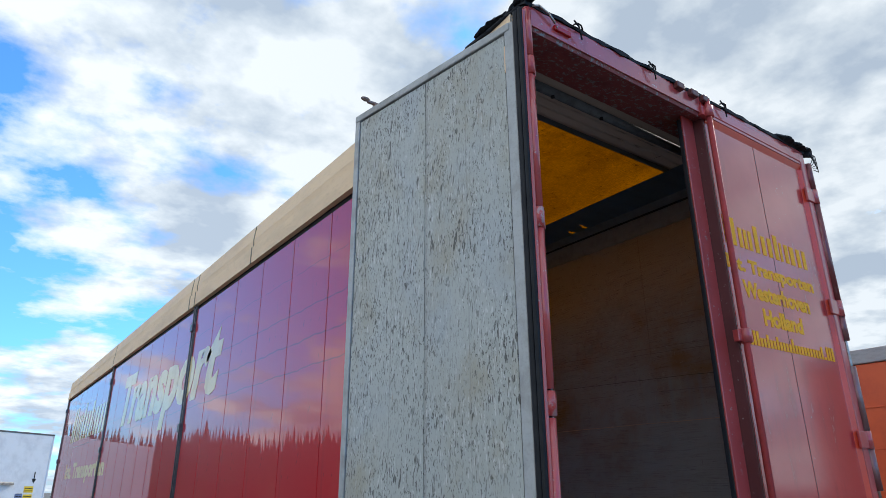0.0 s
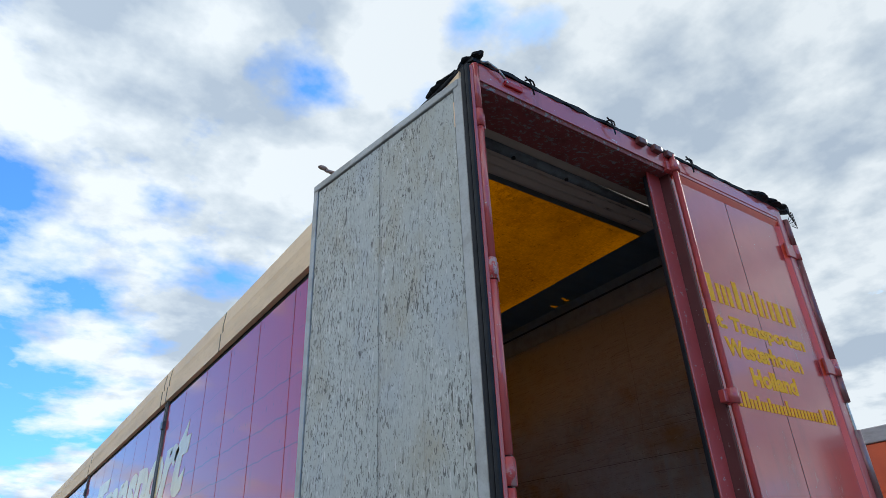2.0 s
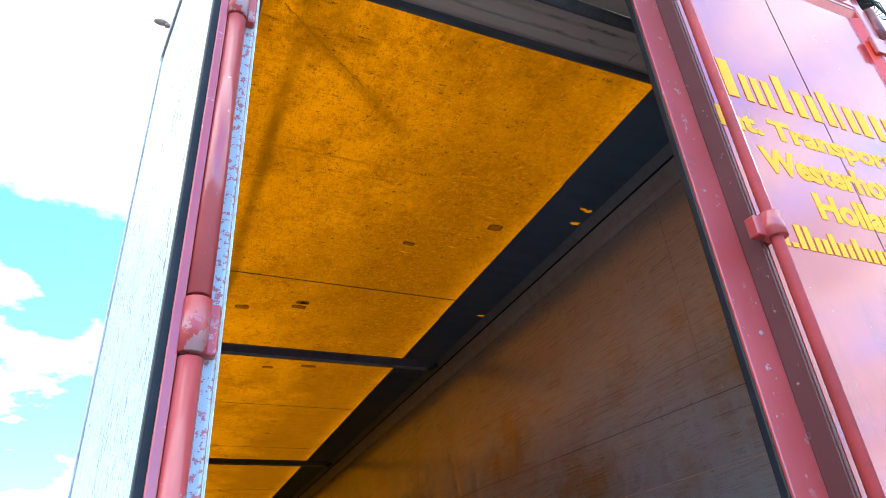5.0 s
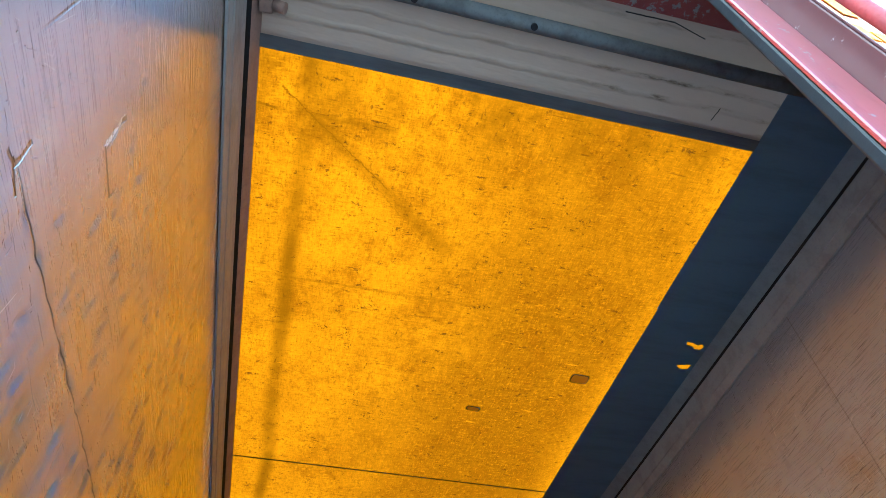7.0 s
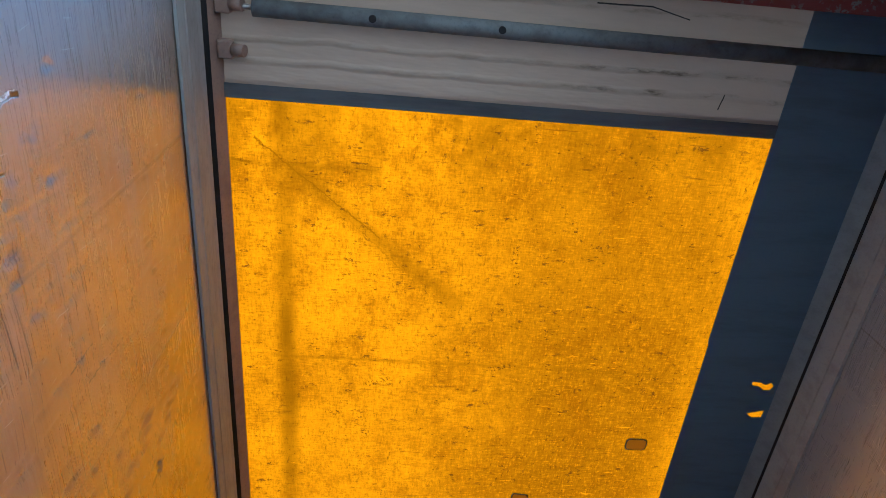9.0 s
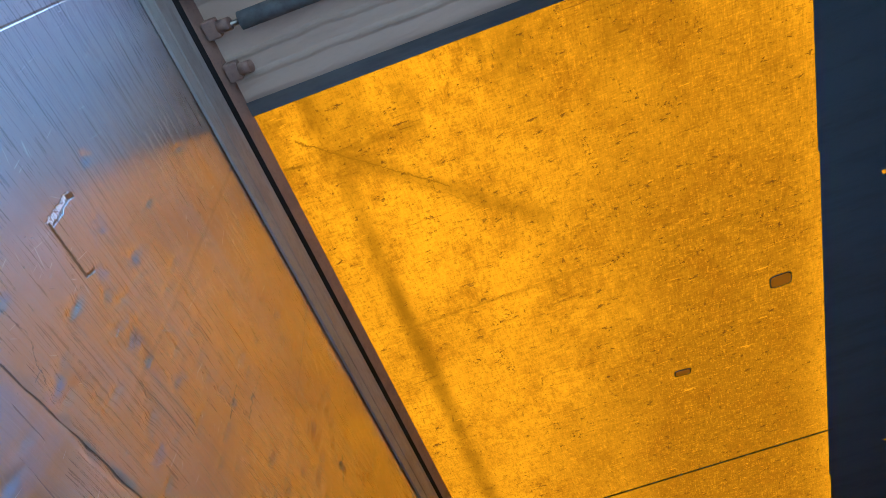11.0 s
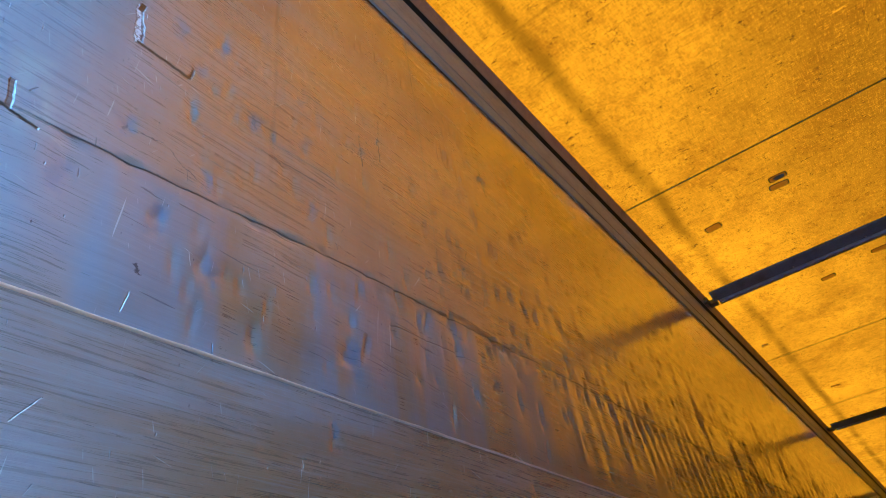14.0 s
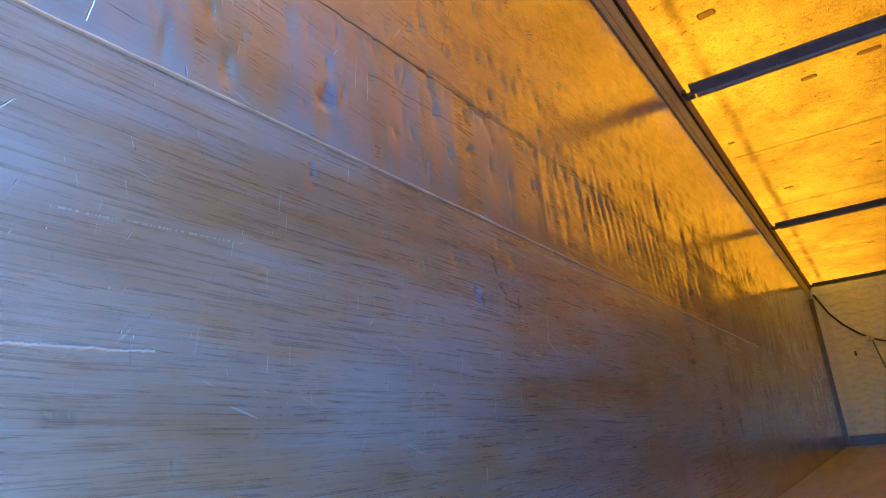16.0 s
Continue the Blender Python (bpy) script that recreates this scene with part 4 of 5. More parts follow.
def lined_wall(name, x_in, x_out, mat, label, step_near, step_far, step_up, hollows=()):
    """A fine skin with dents, a lifted joint and buckled ridges, closed behind by a backing board."""
    side = 1 if x_out > x_in else -1
    ys = np.concatenate([np.arange(0.06, 2.6, step_near), np.arange(2.6, 6.5, step_near * 1.6), np.linspace(6.5, FRONT, round(6.95 / step_far) + 1)])
    zs = np.linspace(FLOOR + 0.002, 3.76, round(2.56 / step_up) + 1)
    depth = np.zeros((len(ys), len(zs)))
    for j, y in enumerate(ys):
        inner, joint, comb = smooth(y, 0.9, 2.4), joint_height(y), smooth(y, 1.7, 2.6)
        sway = 2.2 * noise.noise((y * 0.9, 3.0, x_in))
        for i, z in enumerate(zs):
            d = 0.004 * noise.noise((y * 1.1, z * 1.3, x_in)) + 0.0016 * noise.noise((y * 4.0, z * 2.0, 4.0))
            if z > 2.225:
                up = smooth(z, 2.225, 2.30)
                d += (0.0006 + 0.0042 * inner) * up * noise.noise((y * 11.0, z * 1.4 - y * 0.4, 2.0)) * (0.55 + noise.noise((y * 1.7, z * 1.9, 7.0)))
                # upright bands that bulge between lip and joint
                d += 0.0014 * up * smooth(joint - z, 0.0, 0.06) * math.sin(y * 46.0 + 3.0 * noise.noise((y * 2.0, z * 0.8, 9.0))) * (1 - inner)
                if comb > 0:
                    ridge = math.sin(2 * math.pi * (y + 0.10 * (z - 2.4)) / 0.088 + sway + 1.6 * noise.noise((y * 2.3, z * 2.6, 5.0)))
                    d += 0.0034 * comb * up * smooth(joint + 0.16 - z, 0.0, 0.22) * ridge * max(0.0, 0.5 + noise.noise((y * 1.3, z * 2.5, 1.0)))
                d -= 0.0009 * smooth(z - joint, -0.006, 0.006) * smooth(joint + 0.05 - z, 0.0, 0.05)
            depth[j, i] = d * (1 - 0.85 * smooth(z, 3.40, 3.70))
    rnd = random.Random(11)
    spots = []
    for y, z, r, deep in hollows:
        for n in range(5):
            spots.append((y + rnd.gauss(0, r * 0.55), z + rnd.gauss(0, r * 0.9), r * rnd.uniform(0.28, 0.50), r * rnd.uniform(0.4, 1.1), deep * rnd.uniform(0.22, 0.55)))
    y = 0.42
    while y < 9.0:
        spots.append((y, joint_height(y) + rnd.uniform(-0.018, 0.012), rnd.uniform(0.014, 0.024), rnd.uniform(0.007, 0.011), rnd.uniform(0.0025, 0.005) * (1 - 0.45 * smooth(y, 1.2, 2.4))))
        if y > 1.0:
            spots.append((y + 0.03, joint_height(y) - rnd.uniform(0.02, 0.05), rnd.uniform(0.008, 0.013), rnd.uniform(0.020, 0.034), rnd.uniform(0.002, 0.0045)))
            spots.append((y + 0.01, joint_height(y) + rnd.uniform(0.15, 0.25), rnd.uniform(0.006, 0.010), rnd.uniform(0.022, 0.048), rnd.uniform(0.0018, 0.0040)))
        y += rnd.uniform(0.055, 0.11)
    for n in range(900):
        y = 0.6 + 8.6 * (n / 900) ** 1.25
        spots.append((y, rnd.uniform(2.27, 3.45), rnd.uniform(0.005, 0.010), rnd.uniform(0.012, 0.042), rnd.uniform(0.0010, 0.0036) * (1 + 0.75 * smooth(3.0 - y, 0.4, 1.6))))
    for n in range(150):
        y = 3.5 + 9.5 * n / 150
        spots.append((y, rnd.uniform(1.4, 3.1), rnd.uniform(0.02, 0.05), rnd.uniform(0.06, 0.16), rnd.uniform(0.003, 0.008)))
    for n in range(60):
        y = 0.5 + 5.0 * (n / 60) ** 1.4
        spots.append((y, rnd.uniform(1.5, 2.20), rnd.uniform(0.010, 0.022), rnd.uniform(0.010, 0.030), rnd.uniform(0.001, 0.003)))
    for y, z, ry, rz, deep in spots:
        lean = rnd.uniform(-0.9, 0.5)
        j0, j1 = np.searchsorted(ys, (y - 4 * ry, y + 4 * ry))
        i0, i1 = np.searchsorted(zs, (z - 3 * rz, z + 3 * rz))
        dy, dz = (ys[j0:j1, None] - y) / ry, (zs[None, i0:i1] - z) / rz
        depth[j0:j1, i0:i1] += (0.9 + 1.0 * smooth(y, 0.8, 1.8)) * deep * np.exp(-(dy + lean * dz) ** 2 - dz ** 2)
    nz = len(zs)
    verts = np.empty((len(ys), nz, 3))
    verts[..., 0], verts[..., 1], verts[..., 2] = x_in + side * depth, ys[:, None], zs[None, :]
    at = (np.arange(len(ys) - 1)[:, None] * nz + np.arange(nz - 1)[None, :]).ravel()
    quads = np.stack([at, at + 1, at + nz + 1, at + nz], 1)
    me = bpy.data.meshes.new(name)
    me.from_pydata(verts.reshape(-1, 3).tolist(), [], (quads if side < 0 else quads[:, ::-1]).tolist())
    me.polygons.foreach_set("use_smooth", np.ones(len(quads), dtype=bool))
    me.materials.append(mat)
    wall = tagged(new(name, me), label, "wall", kind="structure")
    xa, xb = sorted((x_in + side * 0.016, x_out))
    part("backing_board", simple(box, xa, xb, 0.061, FRONT, FLOOR + 0.002, 3.758), mat, wall)
    return wall


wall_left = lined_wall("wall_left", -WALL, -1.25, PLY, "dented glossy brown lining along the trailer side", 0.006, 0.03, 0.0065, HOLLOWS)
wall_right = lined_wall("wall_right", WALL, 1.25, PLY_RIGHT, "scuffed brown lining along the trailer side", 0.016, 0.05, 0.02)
# the lip between lower and upper boards
LIP = worn("bare_wood_edge", (0.62, 0.40, 0.29), (0.40, 0.25, 0.19), 0.4, 0, 14, 60)
for s, wall in ((-1, wall_left), (1, wall_right)):
    bm = bmesh.new()
    rows = []
    for i in range(240):
        y = 0.07 + 5.85 * i / 239
        z = 2.2265 + 0.005 * y + 0.004 * noise.noise((y * 2.3, 1.0, s)) + 0.0012 * noise.noise((y * 19, 4.0, s))
        proud = 0.0040 + 0.0015 * noise.noise((y * 14, 7.0, s))
        rows.append([bm.verts.new((s * (WALL + dx), y, z + dz)) for dx, dz in ((0.006, -0.0030), (-proud * 0.8, -0.0022), (-proud, 0.0), (-proud * 0.6, 0.0018), (0.006, 0.0036))])
    for p, q in zip(rows, rows[1:]):
        for c in range(4):
            bm.faces.new((p[c], p[c + 1], q[c + 1], q[c])).smooth = True
    bm.faces.new(rows[0]), bm.faces.new(rows[-1])
    bmesh.ops.recalc_face_normals(bm, faces=bm.faces[:])
    part("board_edge", bm, LIP, wall, "pale chipped wooden edge")


for s, wall in ((-1, wall_left), (1, wall_right)):
    xa, xb = sorted((s * 1.228, s * 1.213))
    part("end_trim", simple(box, xa, xb, 0.0565, 0.066, FLOOR + 0.002, 3.76, 0.002), CREAM, wall, "pale cream end trim")


def top_rail(s, wall):
    """Inner roof rail: sloping fascia, black groove, rusty lip."""
    bm = bmesh.new()
    strip(bm, [(s * 1.2165, 3.738), (s * 1.2085, 3.742), (s * 1.200, 3.785), (s * 1.196, 3.788), (s * 1.186, 3.857), (s * (1.179 if s < 0 else 1.186), 3.875), (s * 1.2165, 3.875)], 1, 0.06, FRONT)
    part("fascia", bm, ALU if s < 0 else PALE_ALU, wall, "dull grey aluminium fascia")
    bm = bmesh.new()
    inner = (1.190, 1.166) if s < 0 else (1.196, 1.186)
    strip(bm, [(s * 1.2165, 3.8755), (s * inner[0], 3.8755), (s * inner[1], 3.8925), (s * 1.2165, 3.8925)], 1, 0.06, FRONT)
    part("groove_seal", bm, BLACK, wall, "black rubber groove")
    bm = bmesh.new()
    strip(bm, [(s * 1.2165, 3.893), (s * (inner[1] + 0.001), 3.893), (s * (inner[1] - 0.004), 3.899), (s * 1.140, 3.940), (s * 1.140, 3.946), (s * 1.19, 3.975), (s * 1.2165, 3.975)], 1, 0.06, FRONT)
    part("lip", bm, RUSTY if s < 0 else DARK_ALU, wall, "rusty brown steel lip" if s < 0 else "grey lip")


PALE_ALU = worn("pale_grey_rail", (0.33, 0.34, 0.35), (0.22, 0.22, 0.22), 0.5, 0.0, 12)
MAROON = red_paint("dirty_maroon_paint", (0.27, 0.060, 0.060), 0.55, 0.13, (0.28, 0.27, 0.275), 0.30, size=34)
DARK_ALU = worn("dark_grey_rail", (0.26, 0.28, 0.29), (0.18, 0.185, 0.19), 0.5, 0.1, 12)
RUSTY = worn("rusty_primer", (0.30, 0.20, 0.165), (0.17, 0.12, 0.11), 0.6, 0.0, 10)
top_rail(-1, wall_left)
top_rail(1, wall_right)

# the front wall of painted boards
bm = bmesh.new()
box(bm, -1.25, 1.25, FRONT + 0.02, FRONT + 0.06, FLOOR, 4.0)
wall_front = thing("wall_front", bm, BOARD, "front wall of chalky white horizontal boards", "wall", kind="structure")
board = mesh_of("board", simple(box, -1.17, 1.17, FRONT - 0.006, FRONT + 0.019, 0, 0.196, 0.006), BOARD)
for i in range(13):
    part_of("board", board, wall_front, pose(0, 0, 1.37 + 0.2 * i))
for s in (-1, 1):
    part("corner_post", simple(box, s * 1.195 - 0.028, s * 1.195 + 0.02, FRONT - 0.06, FRONT + 0.018, FLOOR, 3.73, 0.004), DARK_STEEL, wall_front, "black corner post")
part("base_plate", simple(box, -1.16, 1.16, FRONT - 0.05, FRONT + 0.018, FLOOR, 1.362, 0.006), DARK_STEEL, wall_front, "black kick plate")

# ---------------------------------------------------------------- roof
bm = bmesh.new()
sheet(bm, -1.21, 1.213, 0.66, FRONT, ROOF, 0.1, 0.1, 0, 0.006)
sheet(bm, -1.21, 1.213, 0.20, 0.70, ROOF - 0.004, 0.05, 0.05, 1, 0.004)
sheet(bm, -1.21, 0.772, 0.672, 0.722, ROOF - 0.012, 0.05, 0.025, 2, 0.004)


def holed(bm, x0, x1, y0, y1, z, holes, index):
    """A level rectangle with torn holes."""
    edges = []
    for ring in ([(x0, y0), (x1, y0), (x1, y1), (x0, y1)], *holes):
        vs = [bm.verts.new((x, y, z)) for x, y in ring]
        edges += [bm.edges.new((a, b)) for a, b in zip(vs, vs[1:] + vs[:1])]
    for f in bmesh.ops.triangle_fill(bm, edges=edges, use_beauty=True)["geom"]:
        if isinstance(f, bmesh.types.BMFace):
            f.material_index = index


sheet(bm, 0.770, 1.213, 0.10, 1.60, ROOF - 0.010, 0.1, 0.1, 3, 0.0)
holed(bm, 0.776, 1.213, 1.60, 3.60, ROOF - 0.010, (
    [(1.02, 1.782), (1.06, 1.786), (1.085, 1.797), (1.105, 1.784), (1.12, 1.80), (1.108, 1.822), (1.08, 1.822), (1.06, 1.806), (1.025, 1.800)],
    [(1.045, 1.955), (1.12, 1.935), (1.116, 1.972), (1.075, 1.975)],
    [(1.06, 3.44), (1.16, 3.435), (1.13, 3.455), (1.09, 3.458)]), 3)
sheet(bm, 0.782, 1.213, 3.60, FRONT, ROOF - 0.010, 0.1, 0.1, 3, 0.0)


def plate(bm, cx, cy, w, h, turn=0.0):
    """A patch with rounded corners just under the canvas, welded along a darker rim."""
    rings = []
    for grow, dz in ((0.0, -0.012), (-0.012, -0.014)):
        a, b = (w + grow) / 2, (h + grow) / 2
        ring = []
        for i in range(16):
            u = 2 * math.pi * i / 16
            x = a * math.copysign(abs(math.cos(u)) ** 0.45, math.cos(u))
            y = b * math.copysign(abs(math.sin(u)) ** 0.45, math.sin(u))
            ring.append(bm.verts.new((cx + x * math.cos(turn) - y * math.sin(turn), cy + x * math.sin(turn) + y * math.cos(turn), ROOF + dz)))
        rings.append(ring)
    for i in range(16):
        bm.faces.new((rings[0][i], rings[0][i - 1], rings[1][i - 1], rings[1][i])).material_index = 2
    bm.faces.new(rings[1]).material_index = 4


for i, (cx, cy, w, h) in enumerate(((0.591, 2.16, 0.10, 0.07), (0.109, 2.511, 0.08, 0.04), (-0.81, 3.77, 0.10, 0.07), (-0.377, 3.58, 0.10, 0.06), (-0.39, 3.66, 0.11, 0.06),
                                    (-0.395, 5.02, 0.10, 0.06), (-0.03, 4.91, 0.14, 0.06), (-0.80, 7.36, 0.09, 0.05), (-1.05, 5.77, 0.05, 0.045), (-0.03, 6.74, 0.09, 0.03), (0.0, 7.27, 0.05, 0.04), (-0.16, 7.05, 0.06, 0.02), (-0.15, 10.72, 0.08, 0.06))):
    plate(bm, cx, cy, w, h, 0.12 * math.sin(i * 2.1))
vs = [bm.verts.new((-0.377 + x, 3.575 + y, ROOF - 0.019)) for x, y in ((-0.03, -0.01), (0.0, -0.02), (0.035, -0.012), (0.03, 0.014), (-0.01, 0.018))]
bm.faces.new(vs).material_index = 3
for y in (3.20, 6.12, 7.9, 10.6, 12.3):
    vs = [bm.verts.new((x, yy, ROOF - 0.014)) for x, yy in ((-1.149, y), (0.80, y + 0.02), (0.80, y + 0.032), (-1.149, y + 0.012))]
    bm.faces.new(vs).material_index = 2
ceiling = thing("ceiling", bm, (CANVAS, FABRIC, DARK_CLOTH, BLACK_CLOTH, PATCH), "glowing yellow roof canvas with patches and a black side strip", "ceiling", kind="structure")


def bow(y, label, z=3.91):
    """A roof bow: a flat web to the rear and a rounded tube in front of it, with end brackets."""
    root = thing("roof_bow", None, None, label, "roof bow", "roof bows")
    bm = bmesh.new()
    strip(bm, [(y - 0.085, z + 0.030), (y + 0.0, z + 0.030), (y + 0.0, z - 0.012), (y - 0.012, z - 0.016), (y - 0.075, z + 0.018)], 0, -1.10, 1.10)
    part("web", bm, WEB_GREY, root)
    bm = bmesh.new()
    strip(bm, [(y + 0.001, z + 0.028), (y + 0.07, z + 0.028), (y + 0.078, z + 0.01), (y + 0.068, z - 0.016), (y + 0.04, z - 0.026), (y + 0.012, z - 0.024), (y + 0.001, z - 0.012)], 0, -1.07, 1.07)
    part("tube", bm, BOW_GREY, root, "grey tube")
    for x in (-0.55, -0.1, 0.35):
        part("rivet", simple(rod, (x, y - 0.02, z - 0.018), (x, y - 0.02, z - 0.008), 0.006, seg=8), STEEL, root)
    for s in (-1, 1):
        bm = bmesh.new()
        box(bm, s * 1.115 - 0.03, s * 1.115 + 0.03, y + 0.01, y + 0.065, z - 0.018, z + 0.02, 0.005)
        box(bm, s * 1.15 - 0.02, s * 1.15 + 0.02, y - 0.05, y - 0.01, z - 0.012, z + 0.025, 0.005)
        rod(bm, (s * 1.14, y - 0.07, z), (s * 1.14, y + 0.08, z), 0.012)
        part("end_bracket", bm, DARK_STEEL, root)
    return root


for y in (4.60, 8.68, 13.15):
    bow(y, "dark steel roof bow under the yellow canvas")

# the round tube near the rear
tube = thing("roof_tube", None, None, "grey dirty round tube across the roof by the rear beam", "roof tube")
bm = bmesh.new()
rod(bm, (-1.03, 0.425, 3.914), (1.14, 0.435, 3.914), 0.028, seg=24)
part("tube", bm, TUBE_GREY, tube)
for x in (-0.655, -0.245):
    part("bolt_head", simple(rod, (x, 0.425, 3.878), (x, 0.425, 3.892), 0.012), BLACK, tube)
part("pin", simple(rod, (-1.10, 0.425, 3.915), (-1.02, 0.425, 3.915), 0.009), STEEL, tube)
for y in (0.42, 0.56):
    bm = bmesh.new()
    box(bm, -1.148, -1.10, y - 0.03, y + 0.03, 3.905, 3.945, 0.006)
    rod(bm, (-1.10, y, 3.918), (-1.06, y, 3.908), 0.02)
    part("bracket", bm, RUSTY, tube, "rusty bracket")

# ---------------------------------------------------------------- the trailer's outside
trailer = thing("semi_trailer", None, None, "dark red box trailer with beige roof rail and yellow lettering", "trailer")
END = 14.2


def rear_frame():
    # corner posts and header
    for x in (-1.242, 1.242):
        part("rear_post", simple(box, x - 0.02, x + 0.02, 0.0, 0.055, 1.05, 3.86, 0.006), BARE_POST, trailer, "bare grey post with remains of red paint")
    bm = bmesh.new()
    strip(bm, [(-0.022, 3.812), (-0.012, 3.792), (0.285, 3.868), (0.285, 3.964), (0.02, 3.95), (-0.022, 3.918)], 0, -1.255, 1.255)
    part("rear_header", bm, MAROON, trailer, "dirty maroon steel header beam")
    part("header_plate", simple(box, -1.26, 1.26, -0.030, -0.0225, 3.808, 3.916, 0.002), RED_WORN, trailer, "chipped red header plate")
    part("rear_sill", simple(box, -1.26, 1.26, 0.0, 0.06, 1.0, 1.195, 0.008), RED_WORN, trailer)


rear_frame()

# sides: panels between posts, under a beige rail
for s in (-1, 1):
    panel = mesh_of("side_panel", simple(box, s * 1.275 - 0.012, s * 1.275 + 0.012, -0.310, 0.310, 1.02, 3.535, 0.004), SIDE)
    for bay0, n in ((0.06, 8), (5.10, 7), (9.42, 8)):
        bay1 = (5.0, 9.32, END)[(0.06, 5.10, 9.42).index(bay0)]
        wide = (bay1 - bay0) / n
        for i in range(n):
            part_of("side_panel", panel, trailer, Matrix.Translation((0, bay0 + wide * (i + 0.5), 0)) @ Matrix.Diagonal((1, (wide - 0.006) / 0.62, 1, 1)))
    for y in (5.05, 9.37, END - 0.03):
        bm = bmesh.new()
        box(bm, s * 1.28 - 0.012, s * 1.28 + 0.012, y - 0.045, y + 0.045, 1.02, 3.60, 0.004)
        for dy in (-0.03, 0.03):
            rod(bm, (s * 1.295, y + dy, 1.05), (s * 1.295, y + dy, 3.58), 0.010, seg=10)
        for z in (3.35, 2.35):
            box(bm, s * 1.305 - 0.014, s * 1.305 + 0.014, y - 0.04, y + 0.04, z - 0.04, z + 0.04, 0.006)
        part("side_post", bm, DARK_STEEL, trailer, "dark post with two closing rods")
    bm = bmesh.new()
    strip(bm, [(s * 1.22, 3.982), (s * 1.26, 3.97), (s * 1.29, 3.935), (s * 1.305, 3.80), (s * 1.30, 3.74), (s * 1.315, 3.73), (s * 1.315, 3.585), (s * 1.28, 3.58), (s * 1.256, 3.60), (s * 1.256, 3.95), (s * 1.218, 3.976)], 1, 0.06, END)
    part("roof_rail", bm, BEIGE, trailer, "weathered beige canvas-covered roof rail")
    for y in (3.4, 5.05, 5.25, 9.37):
        bm = bmesh.new()
        strip(bm, [(s * 1.262, 3.968), (s * 1.293, 3.931), (s * 1.308, 3.80), (s * 1.303, 3.74), (s * 1.318, 3.731), (s * 1.318, 3.584), (s * 1.30, 3.584), (s * 1.29, 3.80)], 1, y, y + 0.018)
        part("rail_joint", bm, worn("rail_seam", (0.2, 0.17, 0.12), (0.1, 0.09, 0.07), 0.7), trailer)
    # black strip set into the gap under the rail as its shade
    part("shadow_gap", simple(box, s * 1.265 - 0.006, s * 1.265 + 0.006, 0.06, END, 3.536, 3.62), BLACK, trailer)
part("front_panel", simple(box, -1.27, 1.27, END, END + 0.05, 1.0, 3.98, 0.01), WHITE, trailer)
part("corner_trim", simple(box, -1.302, -1.271, END - 0.012, END + 0.05, 1.0, 3.70, 0.006), WHITE, trailer, "cream corner trim")
part("outer_roof_end", simple(box, -1.22, 1.22, FRONT + 0.06, END, 3.90, 3.96), BEIGE, trailer)

# words on the side; they run from the front towards the rear
SIDE_M = Matrix(((0, 0, -1, -1.2885), (-1, 0, 0, 0), (0, 1, 0, 0), (0, 0, 0, 1)))


def side_at(y, z):
    return Matrix.Translation((0, y, z)) @ SIDE_M


lettering("lettering", "Transport", 0.86, 4.25, side_at(8.25, 2.63), FADED_YELLOW, trailer, 0.25, "faded yellow word on the side")
word_bars("lettering", NAME_BARS, 0.62, 3.5, side_at(12.9, 2.63), FADED_YELLOW, trailer, 0.25, "faded yellow name on the side")
lettering("lettering", "Int. Transporten", 0.34, 3.9, side_at(12.8, 2.0), FADED_YELLOW, trailer, 0.0, "faded yellow small words on the side")

# running gear
for s in (-1, 1):
    part("chassis_beam", simple(box, s * 0.5 - 0.07, s * 0.5 + 0.07, 0.3, 14.0, 0.72, 1.09, 0.01), DARK_STEEL, trailer)
    bm = bmesh.new()
    box(bm, s * 0.75 - 0.06, s * 0.75 + 0.06, 11.2, 11.32, 0.05, 1.09, 0.01)
    box(bm, s * 0.75 - 0.15, s * 0.75 + 0.15, 11.1, 11.42, 0.0, 0.05, 0.01)
    part("landing_leg", bm, DARK_STEEL, trailer)
    for y in (2.2, 3.5, 4.8):
        bm = bmesh.new()
        rod(bm, (s * 0.86, y, 0.5), (s * 1.23, y, 0.5), 0.5, seg=32)
        wheel = part("wheel", bm, TYRE, trailer)
        part("rim", simple(rod, (s * 1.18, y, 0.5), (s * 1.24, y, 0.5), 0.29, 0.24, 24), STEEL, wheel)
part("cross_beams", simple(box, -1.2, 1.2, 0.1, 14.0, 1.0, 1.09), DARK_STEEL, trailer)
part("underrun_bar", simple(box, -1.2, 1.2, 0.1, 0.2, 0.45, 0.57, 0.01), DARK_STEEL, trailer)

# ---------------------------------------------------------------- doors
def hinge_tube(bm, x, y, parts, r=0.0195):
    for z0, z1 in parts:
        rod(bm, (x, y, z0), (x, y, z1), r, seg=16)


